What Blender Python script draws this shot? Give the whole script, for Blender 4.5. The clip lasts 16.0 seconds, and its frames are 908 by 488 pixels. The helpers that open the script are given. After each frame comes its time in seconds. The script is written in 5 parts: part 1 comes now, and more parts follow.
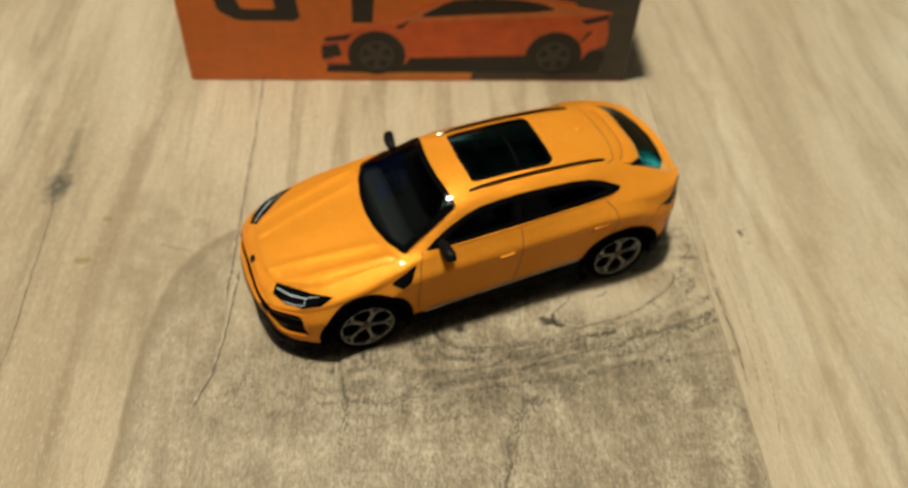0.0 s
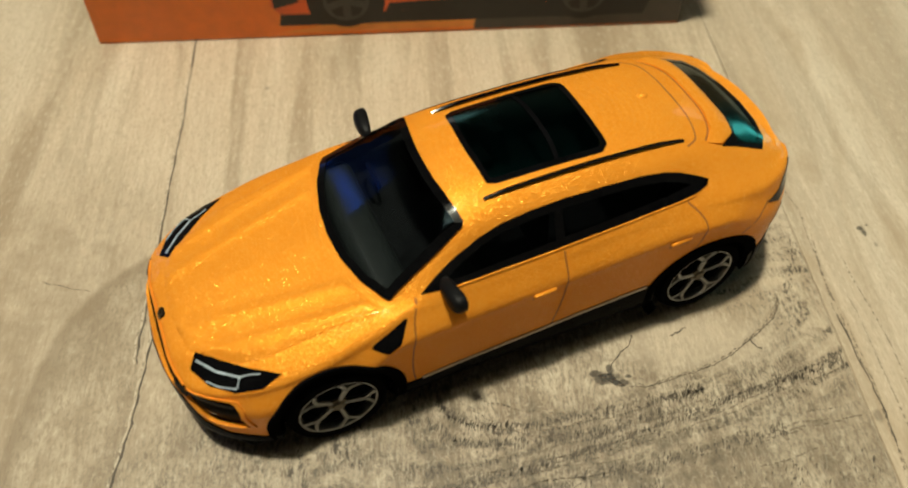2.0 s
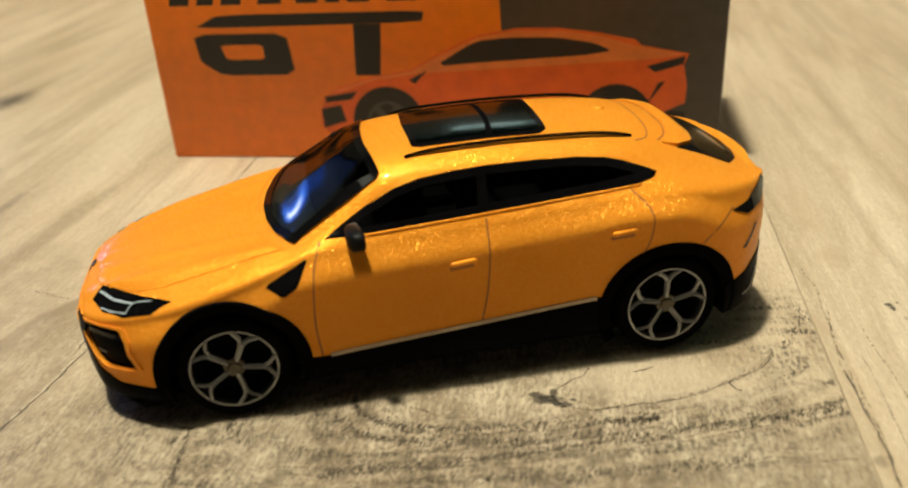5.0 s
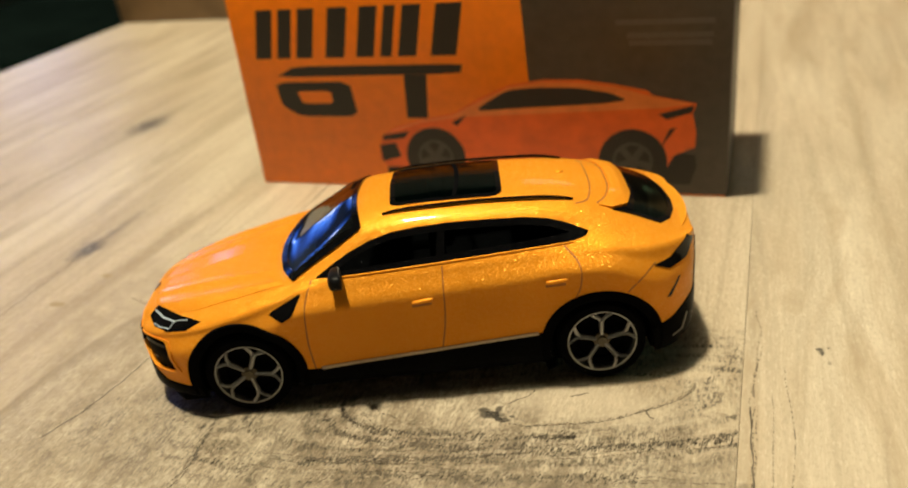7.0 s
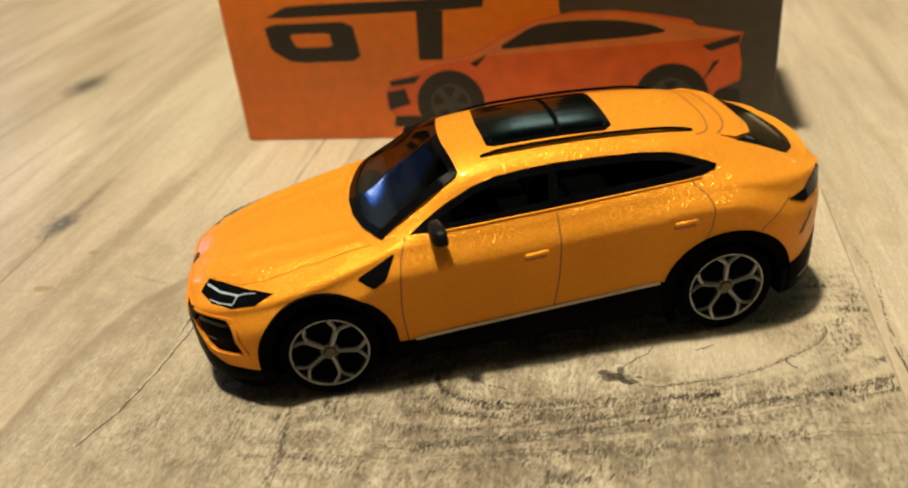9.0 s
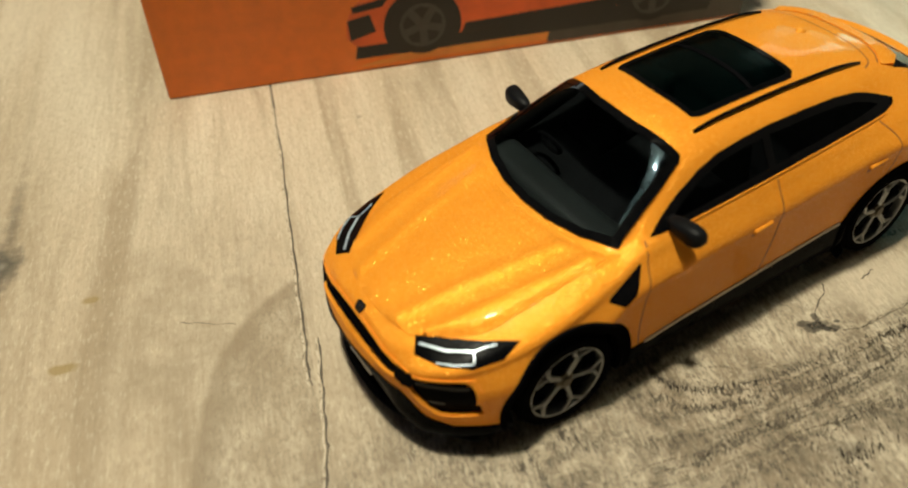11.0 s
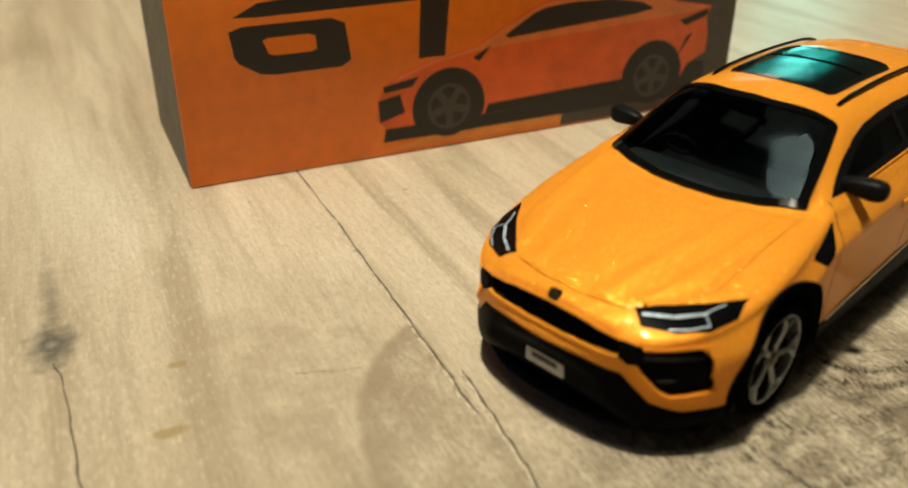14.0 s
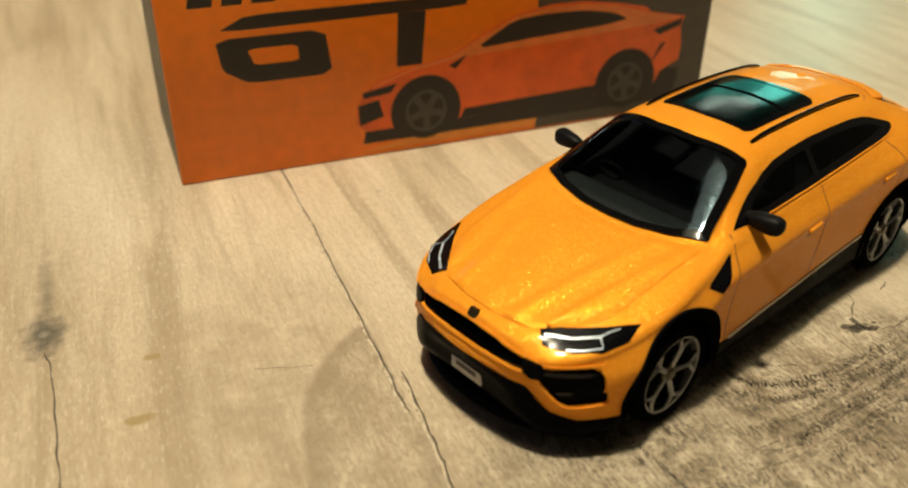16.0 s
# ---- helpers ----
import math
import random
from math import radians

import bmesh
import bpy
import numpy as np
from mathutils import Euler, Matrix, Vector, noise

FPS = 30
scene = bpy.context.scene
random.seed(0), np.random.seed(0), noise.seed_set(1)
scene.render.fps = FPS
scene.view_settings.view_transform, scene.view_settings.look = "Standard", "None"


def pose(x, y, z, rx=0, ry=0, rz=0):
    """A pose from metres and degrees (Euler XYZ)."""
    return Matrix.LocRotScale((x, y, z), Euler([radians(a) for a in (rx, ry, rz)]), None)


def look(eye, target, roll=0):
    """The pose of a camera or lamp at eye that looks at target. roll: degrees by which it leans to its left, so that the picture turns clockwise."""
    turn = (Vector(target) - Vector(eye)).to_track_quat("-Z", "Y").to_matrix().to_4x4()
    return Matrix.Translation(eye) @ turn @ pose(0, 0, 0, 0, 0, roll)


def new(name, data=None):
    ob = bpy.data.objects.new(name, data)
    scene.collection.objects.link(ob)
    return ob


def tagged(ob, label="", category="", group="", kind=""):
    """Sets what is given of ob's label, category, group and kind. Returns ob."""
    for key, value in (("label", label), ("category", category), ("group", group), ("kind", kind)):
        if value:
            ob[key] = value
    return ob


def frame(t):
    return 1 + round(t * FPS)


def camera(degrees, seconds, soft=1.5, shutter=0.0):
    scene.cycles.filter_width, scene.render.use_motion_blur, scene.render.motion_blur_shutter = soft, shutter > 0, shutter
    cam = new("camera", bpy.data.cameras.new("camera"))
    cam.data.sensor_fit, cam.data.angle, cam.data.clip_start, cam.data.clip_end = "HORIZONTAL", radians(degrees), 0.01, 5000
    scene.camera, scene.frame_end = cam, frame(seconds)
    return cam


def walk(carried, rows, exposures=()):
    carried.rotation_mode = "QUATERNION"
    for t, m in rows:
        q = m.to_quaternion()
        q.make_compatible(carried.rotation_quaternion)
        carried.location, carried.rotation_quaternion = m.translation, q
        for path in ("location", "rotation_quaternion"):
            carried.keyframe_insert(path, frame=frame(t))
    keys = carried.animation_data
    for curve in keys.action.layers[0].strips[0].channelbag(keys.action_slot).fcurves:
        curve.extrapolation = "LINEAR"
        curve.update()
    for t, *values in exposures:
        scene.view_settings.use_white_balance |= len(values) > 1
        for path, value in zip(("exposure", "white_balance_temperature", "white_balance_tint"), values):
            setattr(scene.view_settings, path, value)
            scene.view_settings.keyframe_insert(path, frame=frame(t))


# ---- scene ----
MM = 0.001
# t, eye x, y, z in millimetres, yaw, pitch, roll in degrees
LENS = 55.38
ROWS = [
    (0, -46.29, -98.49, 120.84, -21.59, -47.49, -2.28),
    (0.5, -46.49, -83.10, 104.94, -22.93, -47.62, -2.90),
    (1, -44.52, -72.37, 99.92, -23.92, -48.73, -2.50),
    (1.5, -38.38, -66.57, 95.77, -24.05, -50.00, -1.80),
    (2, -31.20, -62.26, 91.07, -23.20, -50.46, -0.66),
    (2.5, -23.66, -62.42, 87.42, -20.74, -48.77, 1.01),
    (3, -17.66, -74.34, 79.56, -17.40, -44.38, 2.22),
    (3.5, -10.28, -83.19, 72.38, -14.45, -38.50, 3.00),
    (4, -10.67, -87.46, 62.41, -12.64, -32.60, 2.69),
    (4.5, -12.08, -89.83, 56.56, -11.38, -27.93, 2.66),
    (4.7, -12.86, -90.63, 56.32, -11.13, -27.04, 2.85),
    (6.8, 6.84, -105.60, 65.93, -2.53, -26.58, 5.61),
    (7, 10.07, -109.61, 70.41, -0.54, -27.00, 6.20),
    (7.5, 13.40, -112.66, 72.07, 2.56, -27.61, 7.46),
    (8, 8.19, -106.73, 69.40, 1.65, -28.01, 7.25),
    (8.5, -2.80, -100.46, 65.66, -2.54, -28.60, 6.47),
    (9, -16.11, -95.57, 64.19, -8.70, -29.99, 5.32),
    (9.5, -47.25, -83.69, 73.84, -16.24, -33.21, 4.22),
    (10, -57.23, -74.68, 75.00, -22.09, -37.02, 3.33),
    (12.3, -73.75, -38.66, 70.14, -41.44, -43.54, -1.56),
    (12.5, -78.73, -38.05, 63.55, -42.34, -41.54, -1.80),
    (13, -83.88, -37.41, 57.19, -43.37, -36.03, -1.77),
    (13.5, -86.88, -40.17, 54.27, -43.66, -31.87, -0.92),
    (14, -90.59, -41.48, 53.41, -43.65, -28.27, -0.15),
    (14.5, -92.15, -44.50, 53.73, -43.43, -25.69, 0.34),
    (15, -93.22, -46.08, 53.44, -43.46, -23.68, 0.47),
    (15.5, -93.90, -46.81, 52.85, -43.82, -23.62, 0.30),
    (16, -87.20, -52.30, 63.76, -41.03, -30.96, -0.55),
]
cam = camera(LENS, 16.0, soft=2.0)
walk(cam, [(t, pose(x * MM, y * MM, z * MM, 90 + pitch, roll, yaw)) for t, x, y, z, yaw, pitch, roll in ROWS],
     [(0, -0.34, 6350, 10), (1.0, -0.31, 6350, 10), (1.5, -0.30, 6400, 10), (2.0, -0.26, 6250, 9), (2.5, -0.22, 6250, 9), (3.0, -0.17, 6650, 10), (3.5, -0.10, 6500, 10), (4.5, 0.10, 6450, 10), (7.0, 0.06, 6900, 10), (7.5, 0.0, 8000, 10), (8.0, 0.0, 8300, 10), (8.5, 0.07, 6850, 10),
      (9.0, 0.07, 6650, 10), (9.5, 0.0, 6200, 9), (10.0, -0.06, 6250, 9), (12.5, -0.24, 6250, 8), (13.5, -0.12, 6350, 8), (14.0, -0.04, 6250, 9), (14.5, -0.02, 6500, 11), (15.0, -0.05, 7200, 14), (15.5, -0.02, 7350, 17), (16.0, -0.06, 6900, 12)])
cam.data.dof.use_dof = True
cam.data.dof.focus_distance = 0.106
cam.data.dof.aperture_fstop = 27.0

# ---- light ----
scene.view_settings.exposure = 0.0
world = bpy.data.worlds.new("world")
scene.world = world
world.use_nodes = True
world.node_tree.nodes["Background"].inputs[0].default_value = (0.01, 0.008, 0.006, 1)
world.node_tree.nodes["Background"].inputs[1].default_value = 1.0

TURN_DEG = -18.88                       # the table and the box stand turned to the car
ROOM = pose(0, 0, 0, 0, 0, TURN_DEG)


def lamp(name, kind, place, energy, color, size):
    data = bpy.data.lights.new(name, kind)
    data.energy, data.color = energy, color
    data.shadow_soft_size = size
    ob = new(name, data)
    ob.matrix_world = place
    return ob


# the ceiling lamp, nearly overhead and a little towards the car's nose
LAMP_AT = (-0.16, 0.05, 1.42)
lamp("ceiling_bulb", "POINT", pose(*LAMP_AT), 111.0, (1.0, 0.935, 0.71), 0.045)

# ---- materials ----


class Nodes:
    """Short hand for a node material."""

    def __init__(self, name):
        self.mat = bpy.data.materials.new(name)
        self.mat.use_nodes = True
        self.tree = self.mat.node_tree
        self.bsdf = self.tree.nodes["Principled BSDF"]
        self.out = self.tree.nodes["Material Output"]

    def node(self, kind, operation=""):
        n = self.tree.nodes.new(kind)
        if operation:
            n.operation = operation
        return n

    def link(self, a, b):
        self.tree.links.new(a, b)

    def put(self, socket, value):
        if isinstance(value, bpy.types.NodeSocket):
            self.link(value, socket)
        elif value is not None:
            socket.default_value = value

    def coords(self, scale=(1000, 1000, 1000), turn=0.0, kind="Object"):
        t = self.node("ShaderNodeTexCoord")
        m = self.node("ShaderNodeMapping")
        m.inputs["Scale"].default_value = scale
        m.inputs["Rotation"].default_value = (0, 0, radians(turn))
        self.link(t.outputs[kind], m.inputs["Vector"])
        return m.outputs["Vector"]

    def noise(self, vec, scale=1.0, detail=3.0, rough=0.55, distort=0.0):
        n = self.node("ShaderNodeTexNoise")
        self.put(n.inputs["Vector"], vec)
        n.inputs["Scale"].default_value, n.inputs["Detail"].default_value = scale, detail
        n.inputs["Roughness"].default_value, n.inputs["Distortion"].default_value = rough, distort
        return n.outputs["Fac"]

    def ramp(self, fac, *stops):
        n = self.node("ShaderNodeValToRGB")
        r = n.color_ramp
        while len(r.elements) < len(stops):
            r.elements.new(0.5)
        for e, (p, c) in zip(r.elements, stops):
            e.position = p
            e.color = (*c, 1) if isinstance(c, tuple) else (c, c, c, 1)
        self.put(n.inputs["Fac"], fac)
        return n.outputs["Color"]

    def math(self, op, a, b=None, c=None, clamp=False):
        n = self.node("ShaderNodeMath", op)
        n.use_clamp = clamp
        for s, v in zip(n.inputs, (a, b, c)):
            self.put(s, v)
        return n.outputs[0]

    def mix(self, fac, a, b, mode="MIX"):
        n = self.node("ShaderNodeMix")
        n.data_type, n.blend_type = "RGBA", mode
        self.put(n.inputs[0], fac)
        self.put(n.inputs[6], (*a, 1) if isinstance(a, tuple) else a)
        self.put(n.inputs[7], (*b, 1) if isinstance(b, tuple) else b)
        return n.outputs[2]

    def bump(self, height, strength=0.2, distance=0.0001):
        n = self.node("ShaderNodeBump")
        n.inputs["Strength"].default_value, n.inputs["Distance"].default_value = strength, distance
        self.link(height, n.inputs["Height"])
        self.link(n.outputs["Normal"], self.bsdf.inputs["Normal"])

    def done(self, color=None, rough=None, metal=None, **more):
        b = self.bsdf.inputs
        self.put(b["Base Color"], (*color, 1) if isinstance(color, tuple) else color)
        self.put(b["Roughness"], rough)
        self.put(b["Metallic"], metal)
        for key, value in more.items():
            self.put(b[key.replace("_", " ")], value)
        return self.mat


def plain(name, color, rough=0.5, metal=0.0, grain=0.12, size=1.5, bump=0.0, **more):
    """A material of one colour with grain and patchy wear at two scales."""
    n = Nodes(name)
    v = n.coords()
    fine, broad = n.noise(v, size, 4), n.noise(v, size * 0.12, 2)
    f = n.math("ADD", n.math("MULTIPLY", fine, 0.6), n.math("MULTIPLY", broad, 0.4))
    dark = tuple(c * (1 - 2 * grain) for c in color)
    lite = tuple(min(1, c * (1 + 2 * grain)) for c in color)
    col = n.ramp(f, (0.3, dark), (0.7, lite))
    r = n.ramp(f, (0.3, max(0.02, rough - 0.06)), (0.7, min(1, rough + 0.08)))
    if bump:
        n.bump(fine, bump, 0.00004)
    return n.done(col, r, metal, **more)


def car_paint():
    """Pearl orange: fine flakes that lean a little, and sparse large ones that flash."""
    n = Nodes("orange_pearl_paint")
    v = n.coords()
    geo = n.node("ShaderNodeNewGeometry")

    def flakes(scale, spread):
        vor = n.node("ShaderNodeTexVoronoi")
        n.link(v, vor.inputs["Vector"])
        vor.inputs["Scale"].default_value = scale
        lean = n.node("ShaderNodeVectorMath", "SUBTRACT")
        n.link(vor.outputs["Color"], lean.inputs[0])
        lean.inputs[1].default_value = (0.5, 0.5, 0.5)
        scaled = n.node("ShaderNodeVectorMath", "SCALE")
        n.link(lean.outputs[0], scaled.inputs[0])
        n.put(scaled.inputs["Scale"], spread)
        return vor, scaled.outputs[0]

    fine, lean_fine = flakes(11.0, 0.20)
    large, _ = flakes(11.0, 1.0)
    sep = n.node("ShaderNodeSeparateColor")
    n.link(large.outputs["Color"], sep.inputs[0])
    core = n.math("LESS_THAN", large.outputs["Distance"], 0.46)
    spark = n.math("MULTIPLY", n.math("GREATER_THAN", sep.outputs[2], 0.36), core)
    _, lean_large = flakes(11.0, n.math("MULTIPLY", spark, 0.50))
    total = geo.outputs["Normal"]
    for lean in (lean_fine, lean_large):
        add = n.node("ShaderNodeVectorMath", "ADD")
        n.link(total, add.inputs[0])
        n.link(lean, add.inputs[1])
        total = add.outputs[0]
    unit = n.node("ShaderNodeVectorMath", "NORMALIZE")
    n.link(total, unit.inputs[0])
    n.link(unit.outputs[0], n.bsdf.inputs["Normal"])
    broad = n.noise(v, 0.12, 3)
    base = n.ramp(broad, (0.3, (0.76, 0.255, 0.016)), (0.7, (0.81, 0.281, 0.020)))
    base = n.mix(n.math("MULTIPLY", spark, 0.35), base, (0.95, 0.55, 0.10))
    metal = n.math("ADD", n.math("MULTIPLY", spark, 0.05), 0.20)
    gleam = n.math("ADD", n.math("MULTIPLY", spark, 0.055), 0.0)
    rough = n.math("SUBTRACT", 0.42, n.math("MULTIPLY", spark, 0.13))
    peel = n.node("ShaderNodeBump")
    peel.inputs["Strength"].default_value, peel.inputs["Distance"].default_value = 0.15, 0.00006
    n.link(n.noise(v, 0.9, 2), peel.inputs["Height"])
    n.link(peel.outputs["Normal"], n.bsdf.inputs["Coat Normal"])
    return n.done(base, rough, metal, Specular_IOR_Level=gleam, Coat_Weight=0.42, Coat_Roughness=0.05, Coat_IOR=1.33)


def wood():
    """Printed oak planks: local x across the plank, y along it, in millimetres."""
    n = Nodes("printed_oak")
    v = n.coords()
    sep = n.node("ShaderNodeSeparateXYZ")
    n.link(v, sep.inputs[0])
    X, Y = sep.outputs[0], sep.outputs[1]
    info = n.node("ShaderNodeObjectInfo")
    shift = n.node("ShaderNodeCombineXYZ")
    n.link(n.math("MULTIPLY", info.outputs["Random"], 900.0), shift.inputs[1])
    add = n.node("ShaderNodeVectorMath", "ADD")
    n.link(v, add.inputs[0])
    n.link(shift.outputs[0], add.inputs[1])
    vs = add.outputs[0]

    def stretched(sx, sy, detail=4.0, rough=0.6, distort=0.0):
        m = n.node("ShaderNodeMapping")
        m.inputs["Scale"].default_value = (sx, sy, 1)
        n.link(vs, m.inputs["Vector"])
        return n.noise(m.outputs[0], 1.0, detail, rough, distort)

    wob = n.noise(v, 0.09, 3, 0.6)
    fine_wob = n.noise(v, 0.55, 3, 0.6)

    def blob(cx, cy, rx, ry, soft=0.25, ragged=0.5):
        """1 inside an uneven patch, 0 outside."""
        a = n.math("DIVIDE", n.math("SUBTRACT", X, cx), rx)
        b = n.math("DIVIDE", n.math("SUBTRACT", Y, cy), ry)
        d = n.math("SQRT", n.math("ADD", n.math("MULTIPLY", a, a), n.math("MULTIPLY", b, b)))
        w = wob if rx > 12 else fine_wob
        d = n.math("ADD", d, n.math("MULTIPLY", n.math("SUBTRACT", w, 0.5), ragged * 2))
        return n.ramp(d, (max(0.0, 1 - soft), 1.0), (1.0, 0.0))

    def patch_mask(cx, cy, rx, ry, soft, ragged):
        """1 inside a squarish patch with rounded corners, 0 outside."""
        a = n.math("POWER", n.math("ABSOLUTE", n.math("DIVIDE", n.math("SUBTRACT", X, cx), rx)), 4.0)
        b = n.math("POWER", n.math("ABSOLUTE", n.math("DIVIDE", n.math("SUBTRACT", Y, cy), ry)), 4.0)
        d = n.math("POWER", n.math("ADD", a, b), 0.25)
        d = n.math("ADD", d, n.math("MULTIPLY", n.math("SUBTRACT", wob, 0.5), ragged * 2))
        return n.ramp(d, (1 - soft, 1.0), (1.0, 0.0))

    broad = stretched(0.055, 0.010, 3.0, 0.55, 0.6)
    streak = stretched(0.16, 0.013, 4.0, 0.62, 0.8)
    grain = stretched(1.5, 0.12, 4.0, 0.7)
    fibre = stretched(2.4, 0.55, 3.0, 0.65, 0.0)
    pores = stretched(2.4, 0.85, 3.0, 0.7, 0.3)
    blotch = n.noise(v, 0.16, 5, 0.68)
    col = n.ramp(broad, (0.30, (0.38, 0.292, 0.196)), (0.48, (0.505, 0.41, 0.295)), (0.70, (0.60, 0.508, 0.384)))
    col = n.mix(n.ramp(streak, (0.34, 0.70), (0.54, 0.0)), col, (0.275, 0.205, 0.13))
    col = n.mix(n.math("MULTIPLY", n.ramp(grain, (0.35, 1.0), (0.6, 0.0)), 0.28), col, (0.27, 0.19, 0.11))
    col = n.mix(n.math("MULTIPLY", n.ramp(fibre, (0.54, 0.0), (0.66, 1.0)), 0.34), col, (0.70, 0.62, 0.48))
    col = n.mix(n.math("MULTIPLY", n.ramp(pores, (0.38, 1.0), (0.50, 0.0)), 0.26), col, (0.22, 0.16, 0.10))
    left_of_joint = n.math("LESS_THAN", X, 44.4)
    pale = n.math("MULTIPLY", n.math("SUBTRACT", 1.0, left_of_joint), 0.14)
    col = n.mix(pale, col, (0.66, 0.585, 0.465))
    tan = n.ramp(stretched(0.13, 0.028, 5.0, 0.66, 0.8), (0.50, 0.0), (0.64, 0.55))
    col = n.mix(n.math("MULTIPLY", tan, n.math("SUBTRACT", 1.0, left_of_joint)), col, (0.36, 0.265, 0.165))
    # the grey, weathered heart of the middle plank
    past_split = n.math("GREATER_THAN", X, -42.3)
    heart = n.math("MULTIPLY", patch_mask(0.0, -41.0, 56.2, 53.0, 0.03, 0.02), n.math("SUBTRACT", 1.0, past_split))
    soft_heart = n.math("MULTIPLY", blob(0.0, -46.0, 66.0, 50.0, 0.28, 0.16), n.math("MULTIPLY", past_split, left_of_joint))
    heart = n.math("MAXIMUM", heart, soft_heart)
    edge = n.math("MULTIPLY", patch_mask(0.0, -41.0, 56.5, 53.3, 0.012, 0.02), n.math("SUBTRACT", 1.0, patch_mask(0.0, -41.0, 55.4, 52.2, 0.03, 0.02)))
    edge = n.math("MULTIPLY", edge, n.math("LESS_THAN", X, -42.6))
    grey = n.ramp(n.math("ADD", n.math("MULTIPLY", blotch, 0.45), n.math("MULTIPLY", stretched(0.26, 0.055, 5.0, 0.68, 0.7), 0.55)), (0.36, (0.095, 0.073, 0.048)), (0.46, (0.26, 0.205, 0.14)), (0.60, (0.50, 0.42, 0.31)))
    grey = n.mix(n.math("MULTIPLY", n.ramp(fibre, (0.52, 0.0), (0.65, 1.0)), 0.30), grey, (0.60, 0.53, 0.41))
    grey = n.mix(n.math("MULTIPLY", n.ramp(pores, (0.40, 1.0), (0.54, 0.0)), 0.62), grey, (0.12, 0.09, 0.06))
    tick = n.ramp(stretched(3.6, 1.5, 3.0, 0.75, 0.4), (0.36, 1.0), (0.44, 0.0))
    grey = n.mix(n.math("MULTIPLY", tick, n.ramp(n.noise(v, 0.22, 4, 0.65), (0.44, 0.05), (0.60, 0.60))), grey, (0.085, 0.066, 0.045))
    worm = n.ramp(n.noise(v, 0.75, 5, 0.75, 0.4), (0.56, 0.0), (0.63, 1.0))
    worm = n.math("MULTIPLY", worm, n.math("MAXIMUM", blob(-8.0, -36.0, 26.0, 14.0, 0.6, 0.5), blob(38.0, -34.0, 14.0, 14.0, 0.6, 0.5)))
    grey = n.mix(n.math("MULTIPLY", worm, 0.62), grey, (0.10, 0.078, 0.053))
    cream_fleck = n.ramp(n.noise(v, 1.1, 4, 0.7, 0.2), (0.56, 0.0), (0.66, 1.0))
    grey = n.mix(n.math("MULTIPLY", cream_fleck, 0.45), grey, (0.62, 0.53, 0.40))
    col = n.mix(n.math("MULTIPLY", heart, n.ramp(n.math("DIVIDE", n.math("ADD", X, 60.0), 60.0), (0.15, 0.50), (0.80, 0.85))), col, grey)
    col = n.mix(n.math("MULTIPLY", n.math("MULTIPLY", edge, left_of_joint), 0.5), col, (0.15, 0.105, 0.06))
    dull = n.math("MULTIPLY", blob(-54.0, -2.0, 19.0, 34.0, 0.75, 0.35), n.ramp(blotch, (0.40, 1.0), (0.66, 0.25)))
    col = n.mix(n.math("MULTIPLY", dull, 0.62), col, (0.24, 0.18, 0.115))
    # darker weathering where the figure sweeps round beside the car
    band = n.math("MULTIPLY", blob(14.0, -27.0, 34.0, 9.0, 0.7, 0.5), left_of_joint)
    band = n.math("MULTIPLY", band, n.ramp(n.noise(v, 0.5, 4, 0.7), (0.42, 0.0), (0.60, 1.0)))
    col = n.mix(n.math("MULTIPLY", band, 0.6), col, (0.12, 0.095, 0.065))
    # the oval figure: rings of short dark dashes round a point beside the car
    ru = n.math("ADD", n.math("MULTIPLY", n.math("SUBTRACT", X, 16.0), 0.961), n.math("MULTIPLY", n.math("ADD", Y, 14.0), 0.276))
    rv = n.math("SUBTRACT", n.math("MULTIPLY", n.math("ADD", Y, 14.0), 0.961), n.math("MULTIPLY", n.math("SUBTRACT", X, 16.0), 0.276))
    ring = n.math("SQRT", n.math("ADD", n.math("MULTIPLY", n.math("MULTIPLY", ru, ru), 0.0625), n.math("MULTIPLY", rv, rv)))
    ring_wob = n.math("ADD", ring, n.math("MULTIPLY", n.noise(v, 0.2, 4, 0.65), 5.0))
    along = n.node("ShaderNodeCombineXYZ")
    n.link(n.math("MULTIPLY", ring_wob, 0.85), along.inputs[0])
    n.link(n.math("MULTIPLY", ru, 0.10), along.inputs[1])
    ring_even = n.math("ADD", ring, n.math("MULTIPLY", n.noise(v, 0.10, 3, 0.6), 2.2))
    stripe = n.ramp(n.math("ADD", n.math("MULTIPLY", n.math("SINE", n.math("MULTIPLY", ring_even, 3.4)), 0.5), 0.5), (0.50, 0.0), (0.85, 1.0))
    stripe = n.math("MULTIPLY", stripe, n.ramp(n.noise(v, 0.13, 3, 0.6), (0.40, 0.15), (0.58, 1.0)))
    loose = n.ramp(n.noise(along.outputs[0], 1.0, 4, 0.7), (0.45, 0.0), (0.56, 0.7))
    dashes = n.math("MAXIMUM", stripe, loose)
    near_ring = n.math("MULTIPLY", n.ramp(n.math("DIVIDE", ring, 20.0), (0.18, 0.0), (0.30, 1.0), (0.62, 1.0), (0.88, 0.0)), left_of_joint)
    speck = n.ramp(stretched(2.3, 0.75, 4.0, 0.75, 0.3), (0.43, 1.0), (0.53, 0.12))
